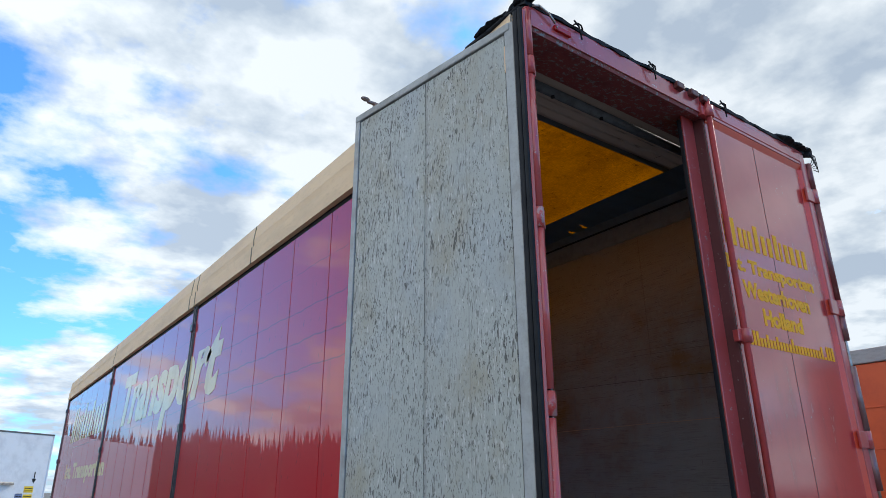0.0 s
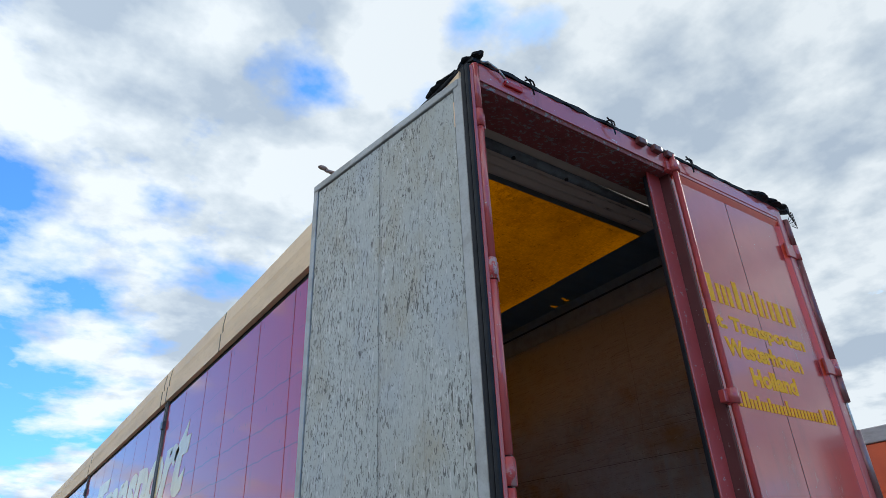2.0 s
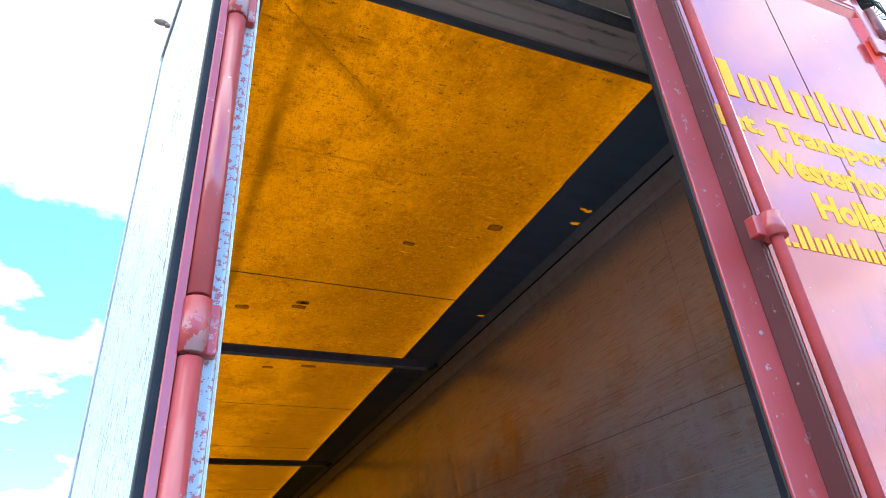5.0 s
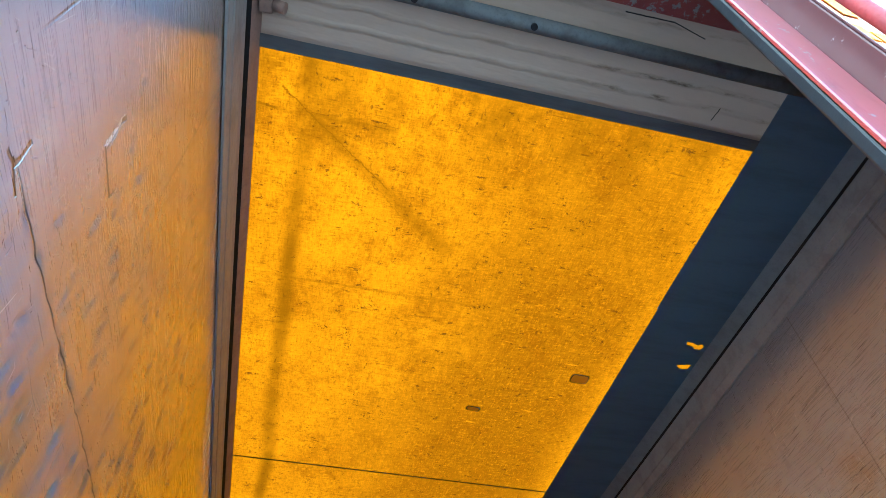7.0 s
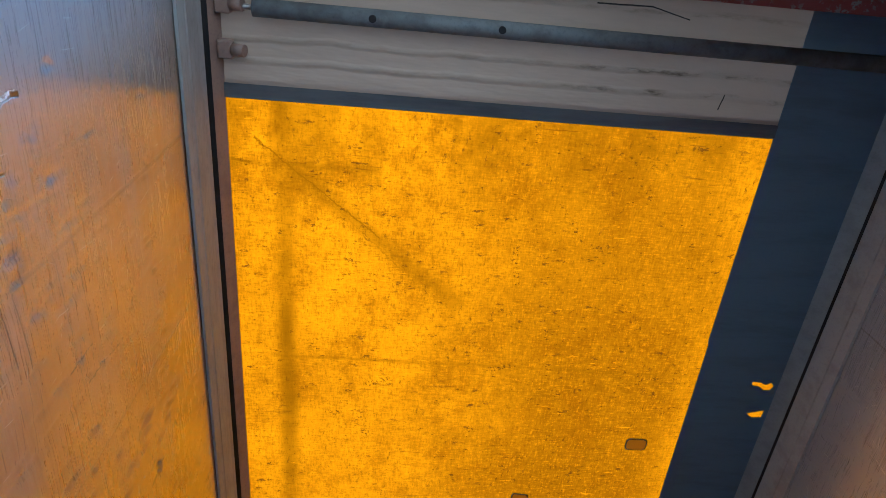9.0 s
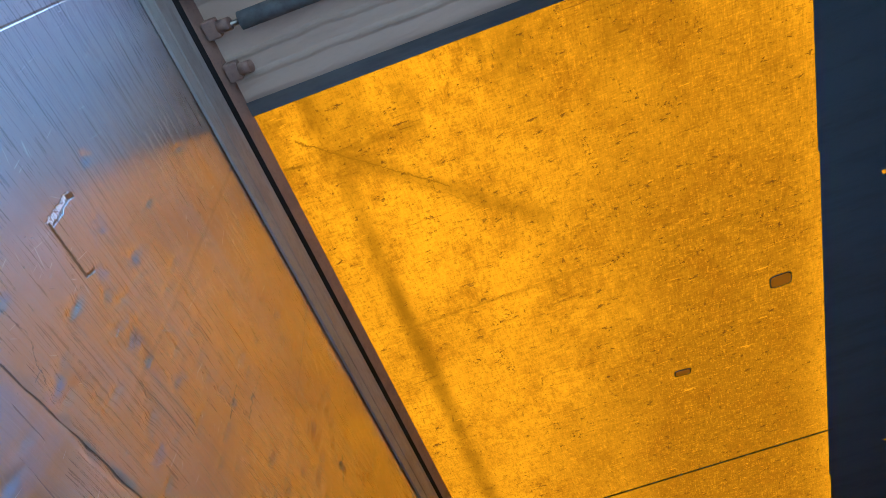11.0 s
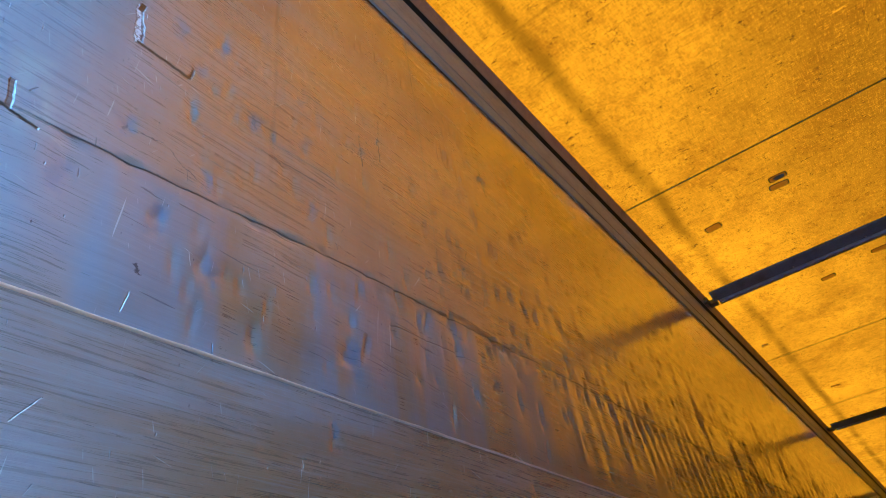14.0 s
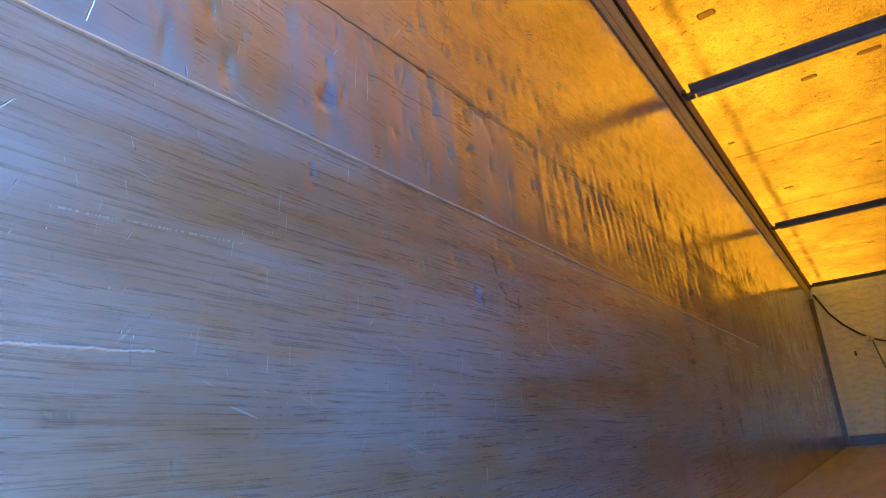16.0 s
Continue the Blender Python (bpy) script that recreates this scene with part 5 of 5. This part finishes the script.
def left_door():
    """The open door, folded back along the side with its grey lining outwards."""
    door = thing("door_1", None, None, "open rear door, grey scuffed lining outwards, folded back", "door", kind="structure")
    a, b = Vector((-1.305, 0.03, 0)), Vector((-1.495, 1.215, 0))
    run = (b - a).normalized()
    wide = (b - a).length
    # local x along the door from the hinge side, local y outwards (away from the trailer)
    m = Matrix(((run.x, -run.y, 0, a.x), (run.y, run.x, 0, a.y), (0, 0, 1, 0), (0, 0, 0, 1)))
    top, low = 3.845, 1.08

    def slab(name, mat, args, label="", bevel=0.0):
        return part(name, simple(box, *args, bevel, m), mat, door, label)
    slab("panel", LINING, (0.060, 0.60, -0.05, 0.0, low, top - 0.052), "grey lining board with upright scuffs")
    slab("panel", LINING, (0.604, wide - 0.047, -0.05, 0.0, low, top - 0.052), "grey lining board with upright scuffs")
    slab("joint", BLACK, (0.048, wide - 0.036, -0.052, -0.006, low, top - 0.040), "dark open joint")
    slab("panel_back", RED, (0.03, wide - 0.02, -0.075, -0.051, low, top - 0.02), "red painted outer skin")
    slab("edge_frame", FRAMEGREY, (0.0, 0.054, -0.055, 0.006, low, top - 0.002), "grey metal edge", 0.004)
    slab("edge_frame", FRAMEGREY, (wide - 0.041, wide, -0.055, 0.006, low, top - 0.002), "grey metal edge", 0.004)
    slab("edge_frame", FRAMEGREY, (0.02, wide - 0.002, -0.06, 0.010, top - 0.044, top), "grey metal edge", 0.006)
    # rubber seal on the hinge side
    bm = bmesh.new()
    for x0, x1, y1 in ((-0.030, -0.004, 0.012), (-0.056, -0.034, 0.016)):
        box(bm, x0, x1, -0.05, y1, low, top + 0.04, 0.006, m)
    part("rubber_seal", bm, BLACK, door, "black double rubber seal")
    return door


FRAMEGREY = worn("grey_door_edge", (0.42, 0.43, 0.425), (0.24, 0.23, 0.21), 0.45, 0.1, 8, 70, 0.3)
left_door()

hinge = thing("door_hinge", None, None, "chipped red steel hinge tube on the rear post", "hinge")
for span in ((1.06, 2.018), (2.124, 2.778), (2.878, 3.526), (3.632, 3.90)):
    part("hinge_tube", simple(hinge_tube, -1.262, -0.02, (span,)), RED_WORN, hinge)
for z in (2.071, 2.828, 3.579):
    bm = bmesh.new()
    rod(bm, (-1.262, -0.02, z - 0.046), (-1.262, -0.02, z + 0.046), 0.0225, seg=16)
    box(bm, -1.262, -1.225, -0.02, 0.04, z - 0.044, z + 0.044, 0.004)
    part("hinge_knuckle", bm, RED_BARE, hinge, "hinge knuckle with paint rubbed off")
part("hinge_strip", simple(box, -1.298, -1.281, -0.03, 0.03, 1.06, 3.88, 0.003), RED_WORN, hinge)


def right_door():
    door = thing("door_2", None, None, "closed dark red rear door with yellow lettering and locking bar", "door", kind="structure")
    part("panel", simple(box, 0.13, 1.20, -0.012, 0.05, 1.10, 3.785, 0.002), RED, door, "flat faded red panel")
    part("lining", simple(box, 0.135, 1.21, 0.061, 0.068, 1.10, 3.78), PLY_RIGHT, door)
    # raised rim
    part("flange", simple(box, 0.004, 0.112, 0.050, 0.0605, 1.08, 3.806, 0.003), RED_WORN, door, "thin chipped red meeting flange")
    part("rim", simple(box, 0.112, 0.1295, -0.012, 0.0605, 1.08, 3.80, 0.004), DARK_RED, door, "grimy dark red return edge")
    part("rim", simple(box, 1.195, 1.262, -0.036, 0.052, 1.08, 3.83, 0.006), RED_WORN, door)
    bm = bmesh.new()
    strip(bm, [(-0.034, 3.884), (-0.034, 3.83), (-0.0125, 3.80), (-0.006, 3.80), (-0.006, 3.884)], 0, 0.076, 1.194)
    part("rim", bm, RED, door)
    bm = bmesh.new()
    strip(bm, [(-0.030, 3.802), (-0.0125, 3.765), (-0.010, 3.765), (-0.010, 3.802)], 0, 0.135, 1.194)
    part("edge_strip", bm, LIT_RED, door, "sloped red strip with the light on it painted brighter")
    bm = bmesh.new()
    strip(bm, [(1.1945, -0.030), (1.165, -0.0125), (1.165, -0.010), (1.1945, -0.010)], 2, 1.10, 3.764)
    part("edge_strip", bm, LIT_RED, door, "sloped red strip with the light on it painted brighter")
    part("seal", simple(box, 0.006, 0.045, 0.061, 0.090, 1.08, 3.79, 0.006), SEAL_GREY, door, "black rubber seal")
    part("seam", simple(box, 0.632, 0.635, -0.0135, -0.011, 1.10, 3.77), SEAM, door)
    # locking bar with guides
    bar = part("locking_bar", simple(rod, (0.125, -0.048, 1.12), (0.125, -0.048, 3.90), 0.0165, seg=16), BAR_RED, door)
    part("bar_channel", simple(box, 0.112, 0.1175, -0.0165, -0.0125, 1.10, 3.80, 0.001), DARK_RED, door, "grimy dark red strip")
    for z in (3.82, 2.50, 1.5):
        bm = bmesh.new()
        rod(bm, (0.125, -0.048, z - 0.035), (0.125, -0.048, z + 0.035), 0.03, seg=18)
        box(bm, 0.07, 0.15, -0.045, -0.012, z - 0.03, z + 0.03, 0.004)
        part("bar_guide", bm, RED_WORN, bar, "chipped red clamp")
    bm = bmesh.new()
    for x in (-0.12, 0.01, 0.12):
        box(bm, x - 0.04, x + 0.025, -0.062, -0.025, 3.88, 3.92, 0.006)
    part("keeper", bm, DARK_RED, bar, "grimy dark red lock keeper")
    # hinges at the outer edge
    for span in ((3.64, 3.83), (2.86, 3.53), (2.62, 2.78), (2.08, 2.46), (1.75, 1.98)):
        hinge_part = part("hinge_tube", simple(hinge_tube, 1.285, -0.03, (span,), 0.026), STEEL_RED, door, "worn steel hinge tube")
    rod_bm = simple(rod, (1.285, -0.03, 1.2), (1.285, -0.03, 3.8), 0.010)
    part("hinge_pin", rod_bm, STEEL, hinge_part, "bright steel pin")
    for z in (3.585, 2.82, 2.03):
        bm = bmesh.new()
        rod(bm, (1.285, -0.03, z - 0.05), (1.285, -0.03, z + 0.05), 0.029, seg=16)
        box(bm, 1.17, 1.285, -0.045, -0.028, z - 0.048, z + 0.048, 0.004)
        part("hinge_leaf", bm, RED_WORN, hinge_part, "red hinge leaf")
    # words
    face = Matrix(((1, 0, 0, 0), (0, 0, -1, -0.0128), (0, 1, 0, 0), (0, 0, 0, 1)))

    def at(x, z):
        return Matrix.Translation((x, 0, z)) @ face
    word_bars("lettering", NAME_BARS, 0.165, 0.90, at(0.150, 3.03), YELLOW, door, 0.0, "yellow name")
    lettering("lettering", "Int. Transporten", 0.105, 0.92, at(0.125, 2.89), YELLOW, door, 0, "yellow words")
    lettering("lettering", "Westerhoven", 0.125, 0.70, at(0.245, 2.745), YELLOW, door, 0, "yellow words")
    lettering("lettering", "Holland", 0.125, 0.415, at(0.405, 2.605), YELLOW, door, 0, "yellow words")
    word_bars("lettering", ADDRESS_BARS, 0.080, 1.04, at(0.10, 2.475), YELLOW, door, 0.0, "yellow web address")
    return door


SEAL_GREY = worn("dark_grey_seal", (0.012, 0.015, 0.020), (0.022, 0.025, 0.030), 0.5, 0, 10)
SEAM = worn("panel_seam", (0.10, 0.012, 0.015), (0.3, 0.2, 0.19), 0.5, 0, 12)
STEEL_RED = worn("rubbed_red_steel", (0.20, 0.05, 0.05), (0.33, 0.30, 0.29), 0.35, 0.5, 5, 40, 0.1, (1, 1, 0.3))
right_door()

# torn black canvas along the header
bm = bmesh.new()
n = 90
ring = []
for i in range(n + 1):
    x = -1.28 + 2.66 * i / n
    hgt = 0.003 + 0.007 * (noise.noise((x * 6, 0, 0)) + 1) + (0.03 * max(0, (x - 0.9) / 0.45) if x > 0.9 else 0)
    y0 = -0.035 - 0.012 * noise.noise((x * 9, 3, 0))
    ring.append([bm.verts.new(p) for p in ((x, y0, 3.915 + 0.016 * noise.noise((x * 14, 5, 0))), (x, y0 - 0.004, 3.922 + hgt), (x, 0.02, 3.938 + hgt * 0.8), (x, 0.12, 3.958), (x, 0.12, 3.950), (x, 0.02, 3.936))])
for p, q in zip(ring, ring[1:]):
    for c in range(6):
        bm.faces.new((p[c], p[(c + 1) % 6], q[(c + 1) % 6], q[c]))
bm.faces.new(ring[0]), bm.faces.new(ring[-1])
bmesh.ops.recalc_face_normals(bm, faces=bm.faces[:])
thing("torn_canvas_edge", bm, BLACK, "torn black canvas edge tied along the red header", "canvas")
ref = thing("reflector", None, None, "small red reflector on the header beam", "reflector")
part("lens", simple(box, -1.10, -0.99, -0.045, -0.029, 3.845, 3.872, 0.004), LENS_RED, ref)
part("screw", simple(rod, (-1.09, -0.05, 3.858), (-1.09, -0.044, 3.858), 0.005), STEEL, ref)

# ---------------------------------------------------------------- neighbours
orange = thing("parked_trailer", None, None, "orange curtain-sided trailer with grey rail parked alongside", "trailer")
part("side_curtain", simple(box, 9.0, 9.05, -4, 9, 1.1, 3.70, 0.01), ORANGE_CANVAS, orange)
part("roof_rail", simple(box, 8.97, 9.06, -4, 9, 3.71, 3.95, 0.02), ALU, orange, "grey aluminium rail")
part("body", simple(box, 9.06, 11.5, -4, 9, 1.0, 3.94, 0.01), ORANGE_CANVAS, orange)
for y in (-2.5, -1.2, 6.5):
    w = part("wheel", simple(rod, (9.1, y, 0.5), (9.4, y, 0.5), 0.5, seg=28), TYRE, orange)
    part("rim", simple(rod, (9.05, y, 0.5), (9.12, y, 0.5), 0.24, 0.28, 20), STEEL, w)
    part("axle", simple(box, 9.4, 11.2, y - 0.08, y + 0.08, 0.42, 1.01, 0.01), DARK_STEEL, orange)

white = thing("white_trailer", None, None, "white box trailer parked ahead of the red one", "trailer")
wm = pose(0.2, 30.3, 0, 0, 0, 36)
part("box_body", simple(box, -2.6, 0, 0, 11, 0.95, 4.0, 0.03, wm), WHITE, white)
part("edge_trim", simple(box, -2.6, 0.0, -0.012, 0.0, 3.93, 3.99, 0.004, wm), DARK_STEEL, white)
for y in (2.0, 3.3, 9.0):
    for x in (-2.5, -0.4):
        part("wheel", simple(rod, wm @ Vector((x, y, 0.5)), wm @ Vector((x + 0.3, y, 0.5)), 0.5, seg=28), TYRE, white)
    part("axle", simple(box, -2.3, -0.3, y - 0.08, y + 0.08, 0.42, 0.96, 0.01, wm), DARK_STEEL, white)

# markings on the white trailer: an arrow and small labels
part("edge_trim", simple(box, -0.06, 0.0, -0.012, 0.0, 0.96, 3.92, 0.004, wm), WHITE, white)
bm = bmesh.new()
box(bm, -0.62, -0.57, -0.006, -0.001, 2.20, 2.52, 0, wm)
strip_pts = ((-0.70, 2.26), (-0.49, 2.26), (-0.595, 2.08))
front = [bm.verts.new(wm @ Vector((x, -0.006, z))) for x, z in strip_pts]
back = [bm.verts.new(wm @ Vector((x, -0.001, z))) for x, z in strip_pts]
bm.faces.new(front), bm.faces.new(back[::-1])
for i in range(3):
    bm.faces.new((front[i], back[i], back[(i + 1) % 3], front[(i + 1) % 3]))
part("arrow_mark", bm, BLACK, white, "black painted arrow")
LABEL_YELLOW = worn("label_yellow", (0.8, 0.55, 0.02), (0.7, 0.45, 0.02), 0.5)
LABEL_BLUE = worn("label_blue", (0.1, 0.16, 0.32), (0.3, 0.35, 0.45), 0.5)
for x0, x1, z0, z1, m in ((-0.95, -0.55, 1.75, 1.98, LABEL_YELLOW), (-1.30, -0.98, 1.55, 1.70, LABEL_BLUE), (-0.95, -0.55, 1.45, 1.68, LABEL_YELLOW)):
    part("label", simple(box, x0, x1, -0.006, -0.001, z0, z1, 0, wm), m, white, "small sticker with unreadable lines")
    for q in range(2):
        part("label_line", simple(box, x0 + 0.03, x1 - 0.03, -0.009, -0.0065, z0 + 0.05 + 0.09 * q, z0 + 0.075 + 0.09 * q, 0, wm), BLACK, white)
part("lamp_arm", simple(box, -2.5, -1.5, -0.10, -0.02, 2.02, 2.12, 0.01, wm), STEEL, white, "grey steel lamp bar")

# the orange neighbour: folds and a reflective sticker
for y in (-3.0, -1.4, 0.2, 1.8, 3.4, 5.0, 6.6):
    part("curtain_strap", simple(box, 8.985, 8.999, y - 0.03, y + 0.03, 1.2, 3.69, 0.003), ORANGE_CANVAS, orange)
for z in (1.7, 2.35, 3.0):
    part("curtain_fold", simple(box, 8.988, 8.999, -4, 9, z - 0.012, z + 0.012, 0.004), ORANGE_CANVAS, orange)
TAPE = worn("pale_reflective_tape", (0.75, 0.75, 0.76), (0.5, 0.45, 0.42), 0.3)
part("reflective_tape", simple(box, 8.982, 8.988, 1.95, 2.55, 3.42, 3.48, 0.001), TAPE, orange, "pale reflective tape")
part("reflective_tape", simple(box, 8.982, 8.988, 1.95, 2.02, 3.05, 3.41, 0.001), TAPE, orange, "pale reflective tape")

# ties, wires and a latch along the rear header
def bent(bm, pts, r, seg=8):
    """A bent round wire through the points."""
    for p, q in zip(pts, pts[1:]):
        rod(bm, p, q, r, seg=seg)
    for p in pts[1:-1]:
        bmesh.ops.create_icosphere(bm, subdivisions=1, radius=r * 1.02, matrix=Matrix.Translation(p))


for x in (-0.94, -0.365, 0.30):
    tie = thing("cable_tie", None, None, "black cable tie knotted round the torn canvas edge", "cable tie", "ties along the header")
    bm = bmesh.new()
    bent(bm, [(x - 0.03, -0.052, 3.95), (x - 0.01, -0.062, 3.915), (x + 0.005, -0.058, 3.87), (x + 0.018, -0.05, 3.855)], 0.0042)
    part("tail", bm, BLACK, tie)
    bm = bmesh.new()
    bent(bm, [(x - 0.03, -0.045, 3.928), (x - 0.012, -0.058, 3.936), (x + 0.012, -0.058, 3.934), (x + 0.034, -0.046, 3.926)], 0.0042)
    part("loop", bm, BLACK, tie)

wires = thing("loose_wires", None, None, "loose thin black wires hanging at the header's end", "wires")
for k in range(5):
    bm = bmesh.new()
    a = 0.02 * k
    bent(bm, [(1.27, -0.03, 3.93 - a * 0.6), (1.31 + a, -0.05, 3.92), (1.34 + a * 0.7, -0.05, 3.88 - a), (1.32 + a * 0.4, -0.04, 3.84 - a * 0.4)], 0.0025, 6)
    part("wire", bm, BLACK, wires)
bundle = thing("canvas_bundle", None, None, "crumpled black canvas bundle at the header's corner", "canvas")
for k in range(7):
    x = 0.98 + 0.05 * k
    bm = bmesh.new()
    bmesh.ops.create_icosphere(bm, subdivisions=3, radius=1, matrix=Matrix.Translation((x, -0.02, 3.938 + 0.008 * math.sin(k * 2.1))) @ Matrix.Rotation(0.5 * math.sin(k * 4.0), 4, "Z") @ Matrix.Diagonal((0.075, 0.045, 0.010 + 0.004 * math.cos(k * 3.3), 1)))
    for v in bm.verts:
        v.co += 0.014 * Vector(noise.noise_vector(v.co * 30))
    part("fold", bm, BLACK, bundle)
corner = thing("canvas_corner", None, None, "crumpled dark canvas bunched over the trailer's rear corner", "canvas")
for k in range(6):
    bm = bmesh.new()
    bmesh.ops.create_icosphere(bm, subdivisions=3, radius=1, matrix=Matrix.Translation((-1.255 - 0.008 * k, -0.02 + 0.055 * k, 3.952 - 0.004 * k + 0.010 * math.sin(k * 2.3))) @ Matrix.Diagonal((0.030 + 0.004 * math.sin(k * 1.7), 0.060, 0.011, 1)))
    for v in bm.verts:
        v.co += 0.014 * Vector(noise.noise_vector(v.co * 34))
    part("fold", bm, BLACK, corner)
straps = thing("canvas_rope", None, None, "dark rope lacing over the corner of the roof canvas", "rope")
bm = bmesh.new()
bent(bm, [(-1.25, -0.03, 3.90), (-1.275, 0.02, 3.925), (-1.29, 0.10, 3.915), (-1.30, 0.22, 3.905), (-1.31, 0.38, 3.90)], 0.012)
part("rope", bm, BLACK, straps)
bm = bmesh.new()
bent(bm, [(-1.24, -0.04, 3.915), (-1.20, -0.045, 3.93), (-1.14, -0.05, 3.905), (-1.10, -0.045, 3.875)], 0.006)
part("lace", bm, STEEL, straps, "pale frayed lace")
latch = thing("roof_latch", None, None, "small rusty latch lever above the folded door", "latch")
bm = bmesh.new()
box(bm, -1.50, -1.40, 1.065, 1.085, 3.875, 3.89, 0.003)
bmesh.ops.create_uvsphere(bm, u_segments=12, v_segments=8, radius=1, matrix=Matrix.Translation((-1.515, 1.075, 3.893)) @ Matrix.Diagonal((0.03, 0.016, 0.013, 1)))
box(bm, -1.46, -1.445, 1.06, 1.09, 3.83, 3.88, 0.002)
part("lever", bm, RUSTY, latch)

# cable and fittings on the front wall
cable = thing("wall_cable", None, None, "black cable sagging along the white front wall", "cable")
bm = bmesh.new()
pts = []
for i in range(15):
    u = i / 14
    pts.append((-1.15 + 2.3 * u, FRONT - 0.03, 3.80 - 1.02 * (1 - (2 * u - 1) ** 2) ** 0.75))
bent(bm, pts, 0.014)
part("cord", bm, BLACK, cable)
bm = bmesh.new()
bent(bm, [(-0.46, FRONT - 0.03, 2.86), (-0.40, FRONT - 0.03, 2.5), (-0.30, FRONT - 0.03, 2.0), (-0.28, FRONT - 0.03, 1.4)], 0.009)
part("drop_cord", bm, BLACK, cable)
lamp = thing("socket", None, None, "small pale socket on the front wall under the cable", "socket")
bm = bmesh.new()
box(bm, -0.55, -0.43, FRONT - 0.06, FRONT - 0.007, 2.87, 2.95, 0.012)
part("body", bm, WHITE, lamp)
part("cap", simple(rod, (-0.49, FRONT - 0.085, 2.91), (-0.49, FRONT - 0.06, 2.91), 0.03), STEEL, lamp)
hook = thing("wall_hook", simple(box, -0.765, -0.735, FRONT - 0.03, FRONT - 0.007, 2.65, 2.73, 0.006), BLACK, "small black hook on the front wall", "hook")
